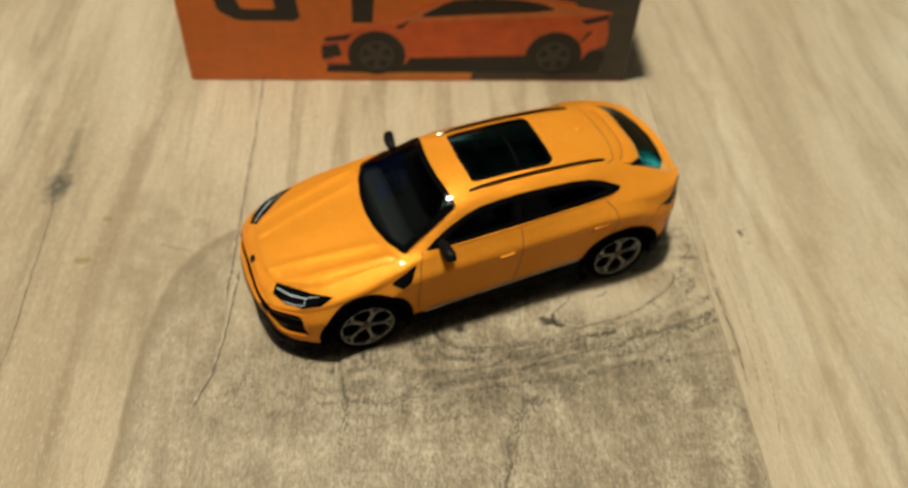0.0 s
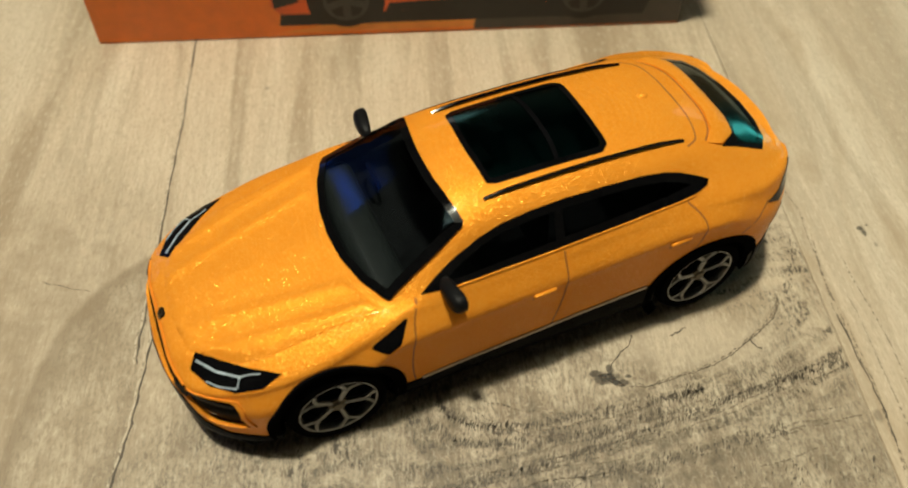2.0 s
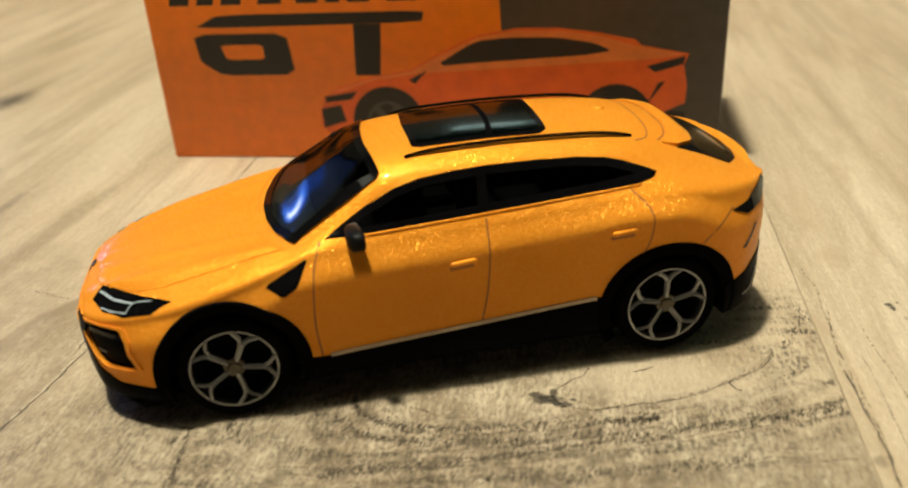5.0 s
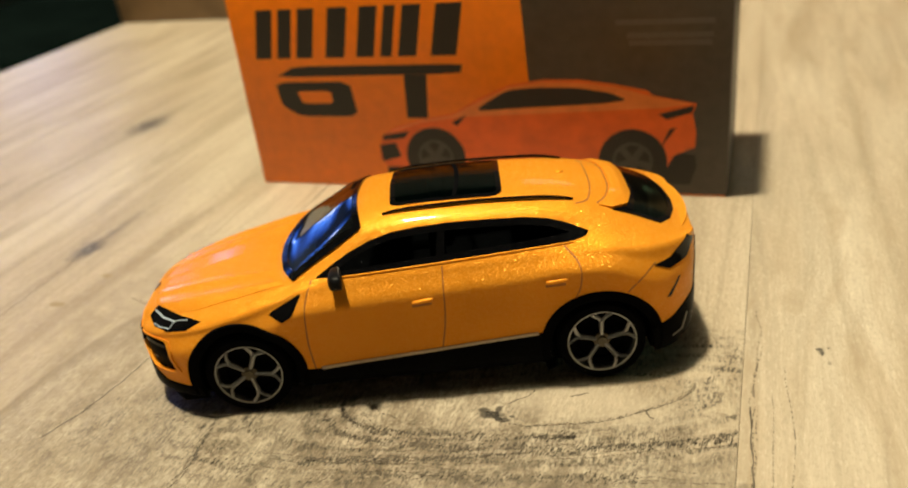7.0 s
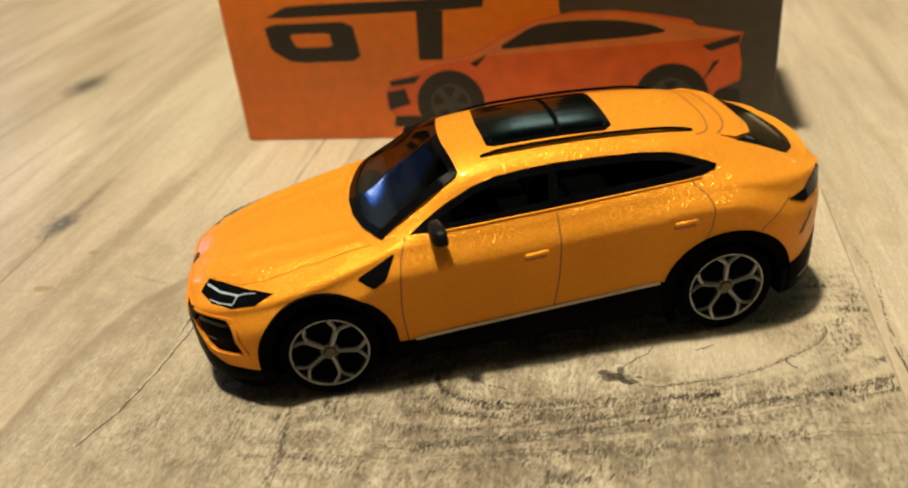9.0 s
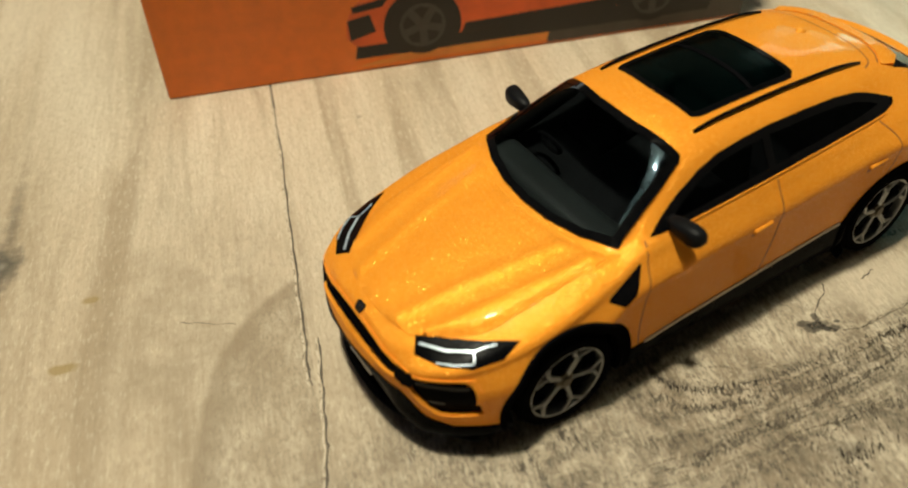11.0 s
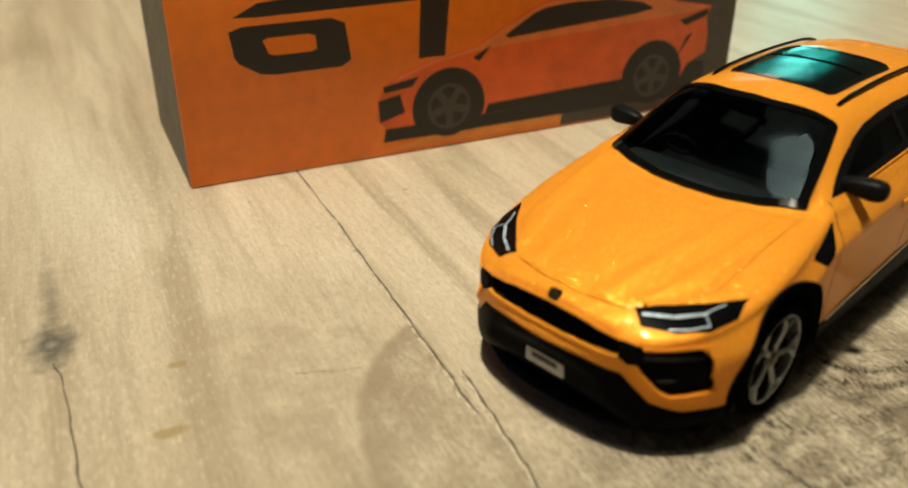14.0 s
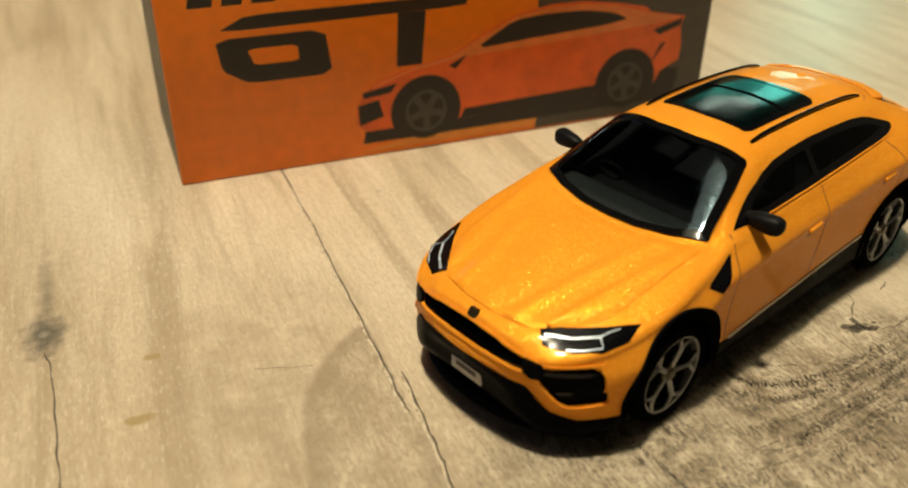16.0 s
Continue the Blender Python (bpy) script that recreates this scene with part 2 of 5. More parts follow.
    col = n.mix(n.math("MULTIPLY", n.math("MULTIPLY", dashes, near_ring), speck), col, (0.05, 0.038, 0.025))
    cream = n.ramp(n.noise(along.outputs[0], 1.7, 4, 0.7), (0.54, 0.0), (0.66, 1.0))
    col = n.mix(n.math("MULTIPLY", n.math("MULTIPLY", cream, near_ring), 0.32), col, (0.58, 0.49, 0.35))
    inner = n.math("MULTIPLY", blob(26.0, -12.0, 13.0, 5.2, 0.5, 0.35), 0.45)
    col = n.mix(inner, col, (0.56, 0.465, 0.345))
    # knots and small marks
    knot_a, knot_b = blob(-79.2, 18.6, 3.0, 6.4, 0.75, 0.6), blob(-116.0, 89.0, 6.0, 9.5, 0.85, 0.5)
    halo = n.math("MULTIPLY", n.math("MAXIMUM", blob(-79.0, 30.0, 10.0, 46.0, 0.95, 0.7), blob(-116.0, 96.0, 12.0, 46.0, 0.95, 0.7)), 0.35)
    col = n.mix(halo, col, (0.27, 0.20, 0.12))
    col = n.mix(n.math("MULTIPLY", n.math("MAXIMUM", n.math("MAXIMUM", knot_a, knot_b), n.math("MULTIPLY", blob(-79.0, 27.0, 1.3, 13.0, 0.9, 0.7), 0.6)), 0.86), col, (0.065, 0.058, 0.046))
    col = n.mix(n.math("MULTIPLY", blob(-79.2, 18.6, 0.8, 0.9, 0.8, 0.8), 0.5), col, (0.33, 0.30, 0.24))
    star = blob(14.3, -16.4, 2.0, 0.9, 0.3, 0.7)
    for cx, cy, rx, ry in ((13.0, -15.7, 0.9, 0.6), (15.9, -17.1, 1.1, 0.5), (14.8, -15.2, 0.5, 0.9), (16.9, -16.3, 0.5, 0.3), (54.0, 5.0, 0.5, 0.35), (54.4, 4.1, 0.25, 0.6), (55.2, 5.5, 0.25, 0.25)):
        star = n.math("MAXIMUM", star, blob(cx, cy, rx, ry, 0.3, 0.7))
    col = n.mix(n.math("MULTIPLY", star, 0.75), col, (0.012, 0.009, 0.006))
    small = blob(-30.0, 40.0, 0.6, 0.5, 0.4, 0.7)
    for cx, cy, rx, ry in ((-1.6, -17.6, 1.3, 0.9), (54.3, 4.6, 0.5, 1.0), (55.2, 2.0, 0.3, 0.6), (44.0, -35.0, 0.5, 1.2), (-38.0, 64.5, 0.9, 0.5), (45.5, -23.5, 0.8, 1.0), (8.6, -32.0, 3.0, 1.2)):
        small = n.math("MAXIMUM", small, blob(cx, cy, rx, ry, 0.5, 0.8))
    col = n.mix(n.math("MULTIPLY", small, 0.42), col, (0.045, 0.035, 0.025))
    col = n.mix(n.math("MULTIPLY", n.math("MAXIMUM", blob(-70.0, -1.0, 2.0, 0.9, 0.3, 0.5), blob(-67.5, 9.5, 1.3, 0.7, 0.5, 0.5)), 0.8), col, (0.27, 0.19, 0.075))
    relief = n.math("ADD", n.math("MULTIPLY", stretched(2.6, 1.5, 3.0, 0.6, 0.3), 0.6), n.math("MULTIPLY", pores, 0.4))
    n.bump(relief, 0.5, 0.00014)
    rough = n.ramp(streak, (0.3, 0.42), (0.7, 0.34))
    return n.done(col, rough, 0.0, Specular_IOR_Level=0.45)


def dark_glass(name, tint, sheen, rough=0.03, ior=1.5):
    """Smoked toy glazing: tinted clear plastic."""
    n = Nodes(name)
    v = n.coords()
    r = n.ramp(n.noise(v, 0.5, 3), (0.35, rough), (0.7, rough + 0.05))
    return n.done(tint, r, 0.0, Transmission_Weight=1.0, IOR=ior, Specular_Tint=sheen, Specular_IOR_Level=0.5)


def line_ink(name, color, cover, size):
    """Dark grain print, broken up into dashes."""
    n = Nodes(name)
    f = n.ramp(n.noise(n.coords(), size, 4, 0.7), (0.5 - cover * 0.25, 0.0), (0.62 - cover * 0.25, 1.0))
    n.link(f, n.bsdf.inputs["Alpha"])
    return n.done(color, 0.5, 0.0)


GRAIN_DARK = line_ink("grain_split", (0.065, 0.048, 0.03), 1.2, 1.0)
GRAIN_PALE = line_ink("pale_grain_edge", (0.52, 0.44, 0.33), 0.5, 0.7)
GRAIN_MID = line_ink("grain_dashes", (0.20, 0.155, 0.105), 0.10, 1.9)
GRAIN_TICK = line_ink("grain_ticks", (0.095, 0.074, 0.05), 0.75, 1.6)
PAINT = car_paint()
WOOD = wood()
GLASS = dark_glass("smoked_glazing", (0.34, 0.40, 0.41), (0.55, 0.8, 1.0, 1))
GLASS_SIDE = dark_glass("dark_side_glazing", (0.035, 0.038, 0.04), (0.6, 0.85, 1.0, 1), 0.03, 1.25)
GLASS_GREEN = dark_glass("green_smoked_glazing", (0.004, 0.026, 0.021), (0.06, 0.95, 0.95, 1), 0.12)
BLACK_GLOSS = plain("black_gloss_plastic", (0.003, 0.003, 0.0034), 0.09, 0, 0.2, Specular_IOR_Level=0.3)
BLACK_LENS = plain("black_lamp_lens", (0.003, 0.003, 0.0034), 0.14, 0, 0.2, Specular_IOR_Level=0.06)
BLACK_TRIM = plain("black_trim_plastic", (0.0035, 0.0035, 0.004), 0.30, 0, 0.2, 2.0, Specular_IOR_Level=0.008)
BLACK_MATT = plain("black_matt_plastic", (0.0035, 0.0035, 0.004), 0.5, 0, 0.2, 2.0, 0.2, Specular_IOR_Level=0.0)
MIRROR_BLACK = plain("black_mirror_plastic", (0.006, 0.006, 0.0065), 0.42, 0, 0.2, 2.0, 0.1, Specular_IOR_Level=0.08)
RUBBER = plain("tyre_rubber", (0.004, 0.004, 0.0045), 0.7, 0, 0.2, 3.0, 0.3, Specular_IOR_Level=0.0)
SILVER = plain("silver_rim_paint", (0.29, 0.30, 0.31), 0.34, 0.75, 0.12, 3.0)
GREY_IN = plain("grey_interior_plastic", (0.006, 0.0065, 0.007), 0.6, 0, 0.2, Specular_IOR_Level=0.0)
DASH = plain("grey_dashboard_plastic", (0.014, 0.0165, 0.0165), 0.45, 0, 0.1, 1.5, Specular_IOR_Level=0.08)
GAP = plain("panel_gap_shadow", (0.36, 0.108, 0.010), 0.6, 0, 0.15, 3.0)
STRIP = plain("pale_blue_lamp_strip", (0.42, 0.49, 0.56), 0.25, 0.2, 0.08)
PLATE = plain("grey_white_plate", (0.40, 0.39, 0.36), 0.4, 0, 0.1)
INK = plain("black_ink", (0.016, 0.012, 0.008), 0.45, 0, 0.15, 0.8)
CARD_ORANGE = plain("orange_printed_card", (0.86, 0.20, 0.006), 0.34, 0, 0.06, 0.4)
CARD_ORANGE_LIGHT = plain("light_orange_printed_card", (0.85, 0.30, 0.04), 0.34, 0, 0.06, 0.4)
CARD_DARK = plain("charcoal_printed_card", (0.066, 0.052, 0.040), 0.36, 0, 0.12, 0.4)
CARD_BLACK = plain("black_printed_card", (0.022, 0.019, 0.016), 0.36, 0, 0.12, 0.4, Specular_IOR_Level=0.12)
CARD_RED = plain("printed_car_orange", (0.80, 0.13, 0.018), 0.34, 0, 0.1, 0.25)
CARD_REDLIGHT = plain("printed_car_highlight", (0.80, 0.22, 0.05), 0.34, 0, 0.1, 0.25)
PRINT_GREY = plain("dim_grey_ink", (0.056, 0.05, 0.042), 0.4, 0, 0.1)
INK_GREY = plain("grey_ink", (0.14, 0.13, 0.11), 0.4, 0, 0.1)
INK_TEXT = plain("faint_grey_print", (0.10, 0.085, 0.07), 0.4, 0, 0.1)
WALL = plain("muted_wall_paint", (0.09, 0.08, 0.066), 0.8, 0, 0.05, 0.02)
BOARD = plain("brown_wood_board", (0.235, 0.145, 0.068), 0.5, 0, 0.2, 0.05)
DARK_FLOOR = plain("dark_carpet", (0.006, 0.0055, 0.006), 0.9, 0, 0.3, 0.02, Specular_IOR_Level=0.0)
GREEN_CLOTH = plain("dark_green_cloth", (0.0035, 0.0065, 0.0055), 0.9, 0, 0.25, 0.04, Specular_IOR_Level=0.0)
BRASS = plain("badge_gold_black", (0.03, 0.022, 0.01), 0.25, 0.6, 0.2, 4.0)

# ---- mesh helpers ----


def mesh_of(name, bm, material, smooth=True, angle=40):
    """bm is in millimetres."""
    bmesh.ops.scale(bm, vec=(MM, MM, MM), verts=bm.verts)
    me = bpy.data.meshes.new(name)
    for f in bm.faces:
        f.smooth = smooth
    if smooth:
        for e in bm.edges:
            if len(e.link_faces) == 2 and e.calc_face_angle(0) > radians(angle):
                e.smooth = False
    bm.to_mesh(me)
    bm.free()
    me.materials.append(material)
    return me


def part(name, bm, material, parent, label="", smooth=True, at=None):
    ob = new(name, mesh_of(name, bm, material, smooth))
    ob.parent = parent
    if at is not None:
        ob.matrix_basis = at
    return tagged(ob, label)


def thing(name, label, category, at=None, kind="", group=""):
    ob = new(name)
    ob.empty_display_size = 0.01
    if at is not None:
        ob.matrix_world = at
    return tagged(ob, label, category, group, kind)


def box(x0, x1, y0, y1, z0, z1, bevel=0.0, segments=2):
    bm = bmesh.new()
    bmesh.ops.create_cube(bm, size=1)
    for v in bm.verts:
        v.co = ((x0 + x1) / 2 + v.co.x * (x1 - x0), (y0 + y1) / 2 + v.co.y * (y1 - y0), (z0 + z1) / 2 + v.co.z * (z1 - z0))
    if bevel:
        bmesh.ops.bevel(bm, geom=bm.edges[:], offset=bevel, segments=segments, profile=0.5, affect="EDGES")
    return bm


def lathe(profile, steps=40, closed=False):
    """Turns (radius, y) points about the y axis."""
    bm = bmesh.new()
    rings = []
    for r, y in profile:
        rings.append([bm.verts.new((r * math.cos(a), y, r * math.sin(a))) for a in np.linspace(0, 2 * math.pi, steps, endpoint=False)])
    pairs = list(zip(rings, rings[1:])) + ([(rings[-1], rings[0])] if closed else [])
    for a, b in pairs:
        for k in range(steps):
            bm.faces.new((a[k], a[(k + 1) % steps], b[(k + 1) % steps], b[k]))
    if not closed:
        bm.faces.new(rings[0])
        bm.faces.new(rings[-1][::-1])
    bmesh.ops.recalc_face_normals(bm, faces=bm.faces)
    return bm


def tube(points, radius, steps=8, flat=1.0):
    """A round bar along points."""
    bm = bmesh.new()
    pts = [Vector(p) for p in points]
    rings = []
    for i, p in enumerate(pts):
        d = (pts[min(i + 1, len(pts) - 1)] - pts[max(i - 1, 0)]).normalized()
        side = d.cross(Vector((0, 0, 1))).normalized()
        up = side.cross(d)
        r = radius(i / (len(pts) - 1)) if callable(radius) else radius
        rings.append([bm.verts.new(p + side * (r * flat * math.cos(a)) + up * (r * math.sin(a))) for a in np.linspace(0, 2 * math.pi, steps, endpoint=False)])
    for a, b in zip(rings, rings[1:]):
        for k in range(steps):
            bm.faces.new((a[k], a[(k + 1) % steps], b[(k + 1) % steps], b[k]))
    bm.faces.new(rings[0])
    bm.faces.new(rings[-1])
    bmesh.ops.recalc_face_normals(bm, faces=bm.faces)
    return bm


def rounded(poly, times=2, keep=0.22):
    """Cuts the corners of a closed outline."""
    for _ in range(times):
        out = []
        for (ax, ay), (bx, by) in zip(poly, poly[1:] + poly[:1]):
            out += [(ax + (bx - ax) * keep, ay + (by - ay) * keep), (bx + (ax - bx) * keep, by + (ay - by) * keep)]
        poly = out
    return poly


def resampled(poly, step):
    out = []
    for (ax, ay), (bx, by) in zip(poly, poly[1:] + poly[:1]):
        k = max(1, math.ceil(math.hypot(bx - ax, by - ay) / step))
        out += [(ax + (bx - ax) * i / k, ay + (by - ay) * i / k) for i in range(k)]
    return out


def inside(p, poly):
    hit = False
    for (ax, ay), (bx, by) in zip(poly, poly[1:] + poly[:1]):
        if (ay > p[1]) != (by > p[1]) and p[0] < (bx - ax) * (p[1] - ay) / (by - ay) + ax:
            hit = not hit
    return hit


def ribbon(points, width):
    """The outline of a line of that width."""
    left, right = [], []
    for i, (x, y) in enumerate(points):
        ax, ay = points[max(i - 1, 0)]
        bx, by = points[min(i + 1, len(points) - 1)]
        l = math.hypot(bx - ax, by - ay)
        nx, ny = -(by - ay) / l * width / 2, (bx - ax) / l * width / 2
        left.append((x + nx, y + ny))
        right.append((x - nx, y - ny))
    return left + right[::-1]


def smooth_line(points, per=6):
    """A soft curve through points (any dimension)."""
    p = [np.array(q, float) for q in points]
    out = []
    for i in range(len(p) - 1):
        a, b, c, d = p[max(i - 1, 0)], p[i], p[i + 1], p[min(i + 2, len(p) - 1)]
        for t in np.linspace(0, 1, per, endpoint=False):
            out.append(0.5 * (2 * b + (c - a) * t + (2 * a - 5 * b + 4 * c - d) * t * t + (3 * b - a - 3 * c + d) * t ** 3))
    return [tuple(q) for q in out + [p[-1]]]


def flat_poly(poly, z0, z1):
    """A flat plate of that outline in the xy plane."""
    bm = bmesh.new()
    low = [bm.verts.new((x, y, z0)) for x, y in poly]
    top = [bm.verts.new((x, y, z1)) for x, y in poly]
    bm.faces.new(low[::-1])
    bm.faces.new(top)
    for k in range(len(poly)):
        j = (k + 1) % len(poly)
        bm.faces.new((low[k], low[j], top[j], top[k]))
    bmesh.ops.recalc_face_normals(bm, faces=bm.faces)
    return bm


def soft_curve(xs, ys):
    """A monotone curve through points; returns a function."""
    xs, ys = np.array(xs, float), np.array(ys, float)
    h = np.diff(xs)
    d = np.diff(ys) / h
    m = np.zeros(len(xs))
    m[0], m[-1] = d[0], d[-1]
    for i in range(1, len(xs) - 1):
        if d[i - 1] * d[i] > 0:
            m[i] = (h[i - 1] + h[i]) / (h[i - 1] / d[i - 1] + h[i] / d[i])
    def f(x):
        i = int(np.clip(np.searchsorted(xs, x) - 1, 0, len(h) - 1))
        t = np.clip((x - xs[i]) / h[i], 0, 1)
        return float((2 * t ** 3 - 3 * t * t + 1) * ys[i] + (t ** 3 - 2 * t * t + t) * h[i] * m[i] + (3 * t * t - 2 * t ** 3) * ys[i + 1] + (t ** 3 - t * t) * h[i] * m[i + 1])
    return f

# ---- room and table ----


def room_slab(name, label, x0, x1, y0, y1, z0, z1, material):
    ob = new(name, mesh_of(name, box(x0, x1, y0, y1, z0, z1), material, False))
    ob.matrix_world = ROOM
    return tagged(ob, label, "wall" if "wall" in name else name.split("_")[0], kind="structure")


room_slab("floor", "dark carpeted room floor", -1900, 1900, -1700, 1900, -790, -740, DARK_FLOOR)
room_slab("ceiling", "plain muted beige ceiling", -1900, 1900, -1700, 1900, 1600, 1650, WALL)
room_slab("wall_north", "plain muted beige wall", -1900, 1900, 1850, 1900, -740, 1600, WALL)
room_slab("wall_south", "plain muted beige wall", -1900, 1900, -1700, -1650, -740, 1600, WALL)
room_slab("wall_west", "plain muted beige wall", -1900, -1850, -1650, 1850, -740, 1600, WALL)
room_slab("wall_east", "plain muted beige wall", 1850, 1900, -1650, 1850, -740, 1600, WALL)

EDGES = [-222.0, -145.6, 44.5, 234.6, 330.0]      # joints between the planks
BACK = 217.0
table = thing("table", "wooden table topped with pale weathered oak-look planks", "table", ROOM)
part("core", box(EDGES[0] + 1, EDGES[-1] - 1, -319, BACK - 1, -26, -4.2, 1.0), BOARD, table)
for x in (EDGES[0] + 35, EDGES[-1] - 35):
    for y in (-290, BACK - 35):
        part("leg", box(x - 22, x + 22, y - 22, y + 22, -740, -26, 2.0), BOARD, table)
for a, b in zip(EDGES, EDGES[1:]):
    bm = box(a + 0.04, b - 0.04, -320, BACK, -4.2, 0.0)
    bmesh.ops.bevel(bm, geom=[e for e in bm.edges if min(v.co.z for v in e.verts) > -0.1 and abs(e.verts[0].co.y - e.verts[1].co.y) > 1], offset=0.10, segments=2, affect="EDGES")
    part("plank", bm, WOOD, table, "", False)

pen = random.Random(7)


def grain_marks(name, material, lines, level):
    """Hair-thin printed grain lines on the planks: (path, strands, spread, width)."""
    bm = bmesh.new()
    for path, strands, spread, width in lines:
        for _ in range(strands):
            off, slide = pen.gauss(0, spread), pen.uniform(-0.06, 0.06)
            pts = smooth_line(path, 8)
            k0, k1 = (0, len(pts)) if strands == 1 else sorted((pen.randrange(len(pts)), pen.randrange(len(pts))))
            if k1 - k0 < 4:
                k0, k1 = 0, len(pts)
            prev = None
            side_wob = pen.uniform(0, 6)
            for i in range(k0, k1):
                x, y = pts[i]
                ax, ay = pts[max(i - 1, 0)]
                bx, by = pts[min(i + 1, len(pts) - 1)]
                l = math.hypot(bx - ax, by - ay) or 1.0
                nx, ny = -(by - ay) / l, (bx - ax) / l
                w = width * (0.35 + 0.65 * pen.random()) * (0.3 if i in (k0, k1 - 1) else 1.0) / 2
                o = off + (0.18 if strands > 1 else 0.07) * math.sin(i * 0.9 + side_wob) + pen.gauss(0, 0.03)
                row = [bm.verts.new((x + nx * (o + w), y + ny * (o + w), level)), bm.verts.new((x + nx * (o - w), y + ny * (o - w), level))]
                if prev:
                    bm.faces.new((prev[0], prev[1], row[1], row[0]))
                prev = row
    bmesh.ops.recalc_face_normals(bm, faces=bm.faces)
    for f in bm.faces:
        if f.normal.z < 0:
            f.normal_flip()
    ob = part(name, bm, material, table, "", False)
    return tagged(ob, kind="stuff")


SPLIT_A = [(-42.6, 62.0), (-42.6, 46.9), (-42.4, 32.3), (-42.6, 21.5), (-42.6, 12.5), (-42.7, 4.5), (-42.7, -2.7), (-42.9, -7.6), (-42.7, -10.5)]
SPLIT_B = [(-41.2, -3.5), (-41.5, -9.2), (-41.8, -14.5), (-42.0, -18.1), (-42.5, -22.2), (-43.3, -27.0), (-45.3, -32.5)]
KNOT_SPLIT = [(-79.3, 15.0), (-78.6, 11.8), (-78.2, 4.6), (-78.0, -3.2), (-77.8, -9.5), (-77.4, -18.1), (-77.8, -30.0)]
ARC = [(16.7, -17.7), (19.3, -17.8), (23.1, -16.8), (26.3, -15.9), (29.3, -14.7), (33.3, -12.1), (36.8, -9.4), (38.6, -6.9), (38.7, -5.2)]
SWEEP_A = [(-3.0, -19.0), (0.5, -20.9), (6.5, -22.3), (13.5, -21.6), (23.5, -19.6)]
SWEEP_B = [(-5.0, -28.3), (3.0, -27.0), (11.0, -25.6), (20.0, -23.3), (30.1, -20.2), (44.2, -15.4)]
SWEEP_C = [(-15.0, -30.8), (-3.2, -29.6), (5.7, -28.0), (16.2, -27.2)]
DOWN = [(8.4, -32.0), (6.8, -36.0), (5.2, -41.5), (3.6, -47.7), (3.0, -60.0)]
grain_marks("grain_split", GRAIN_DARK, [(SPLIT_A, 1, 0, 0.34), (SPLIT_B, 1, 0, 0.34), (KNOT_SPLIT, 1, 0, 0.26), (ARC, 1, 0, 0.17), ([(14.7, -15.4), (16.0, -13.5), (17.9, -11.8), (18.5, -10.4)], 1, 0, 0.22), ([(33.3, -12.1), (33.7, -13.0), (34.4, -13.6)], 1, 0, 0.26),
                                         ([(23.3, -10.9), (24.4, -10.4), (25.6, -9.7)], 1, 0, 0.26), ([(45.7, -9.0), (45.9, -15.4), (46.3, -20.7), (46.2, -27.0)], 1, 0, 0.30), ([(-57.0, 3.0), (-53.9, 2.0), (-50.5, 1.0)], 1, 0, 0.13)], 0.012)
grain_marks("grain_edge", GRAIN_PALE, [([(x - 0.32, y) for x, y in SPLIT_A], 1, 0, 0.3), ([(x - 0.32, y) for x, y in SPLIT_B], 1, 0, 0.3)], 0.014)
grain_marks("grain_print", GRAIN_MID, [(SWEEP_A, 5, 0.9, 0.3), (SWEEP_B, 7, 0.9, 0.3), (SWEEP_C, 5, 1.0, 0.3), (DOWN, 5, 0.4, 0.4), ([(-22.0, -26.0), (-20.6, -34.9), (-21.7, -42.0)], 5, 0.9, 0.35),
                                        ([(-2.1, -28.2), (1.6, -34.3)], 3, 0.4, 0.35), (ARC, 3, 0.4, 0.25), ([(46.0, -34.0), (46.6, -20.0), (46.1, -8.0), (46.9, 6.0), (46.3, 14.0)], 3, 0.4, 0.3), ([(48.0, -40.0), (50.0, -20.0), (49.0, 0.0)], 2, 1.0, 0.25), ([(28, -26), (36, -24), (44, -23)], 5, 1.4, 0.3)], 0.016)


def grain_ticks(name, material, bands, level):
    """Bands of short dark strokes across the figure: (path, how many, spread)."""
    bm = bmesh.new()
    for path, count, spread in bands:
        pts = smooth_line(path, 10)
        for _ in range(count):
            k = pen.uniform(0, len(pts) - 1.001)
            i, f = int(k), k - int(k)
            x = pts[i][0] * (1 - f) + pts[i + 1][0] * f + pen.gauss(0, 0.15)
            y = pts[i][1] * (1 - f) + pts[i + 1][1] * f + pen.gauss(0, spread)
            long, wide, lean = pen.uniform(0.18, 0.62), pen.uniform(0.05, 0.13), pen.gauss(0.25, 0.18)
            a, b = Vector((lean, 1.0)).normalized() * long, Vector((1.0, -lean)).normalized() * wide
            c = Vector((x, y))
            corners = [c - a, c + b * pen.uniform(0.5, 1.3), c + a * pen.uniform(0.7, 1.1) + b * 0.3, c - b * pen.uniform(0.5, 1.3)]
            bm.faces.new([bm.verts.new((q.x, q.y, level)) for q in corners])
    ob = part(name, bm, material, table, "", False)
    return tagged(ob, kind="stuff")


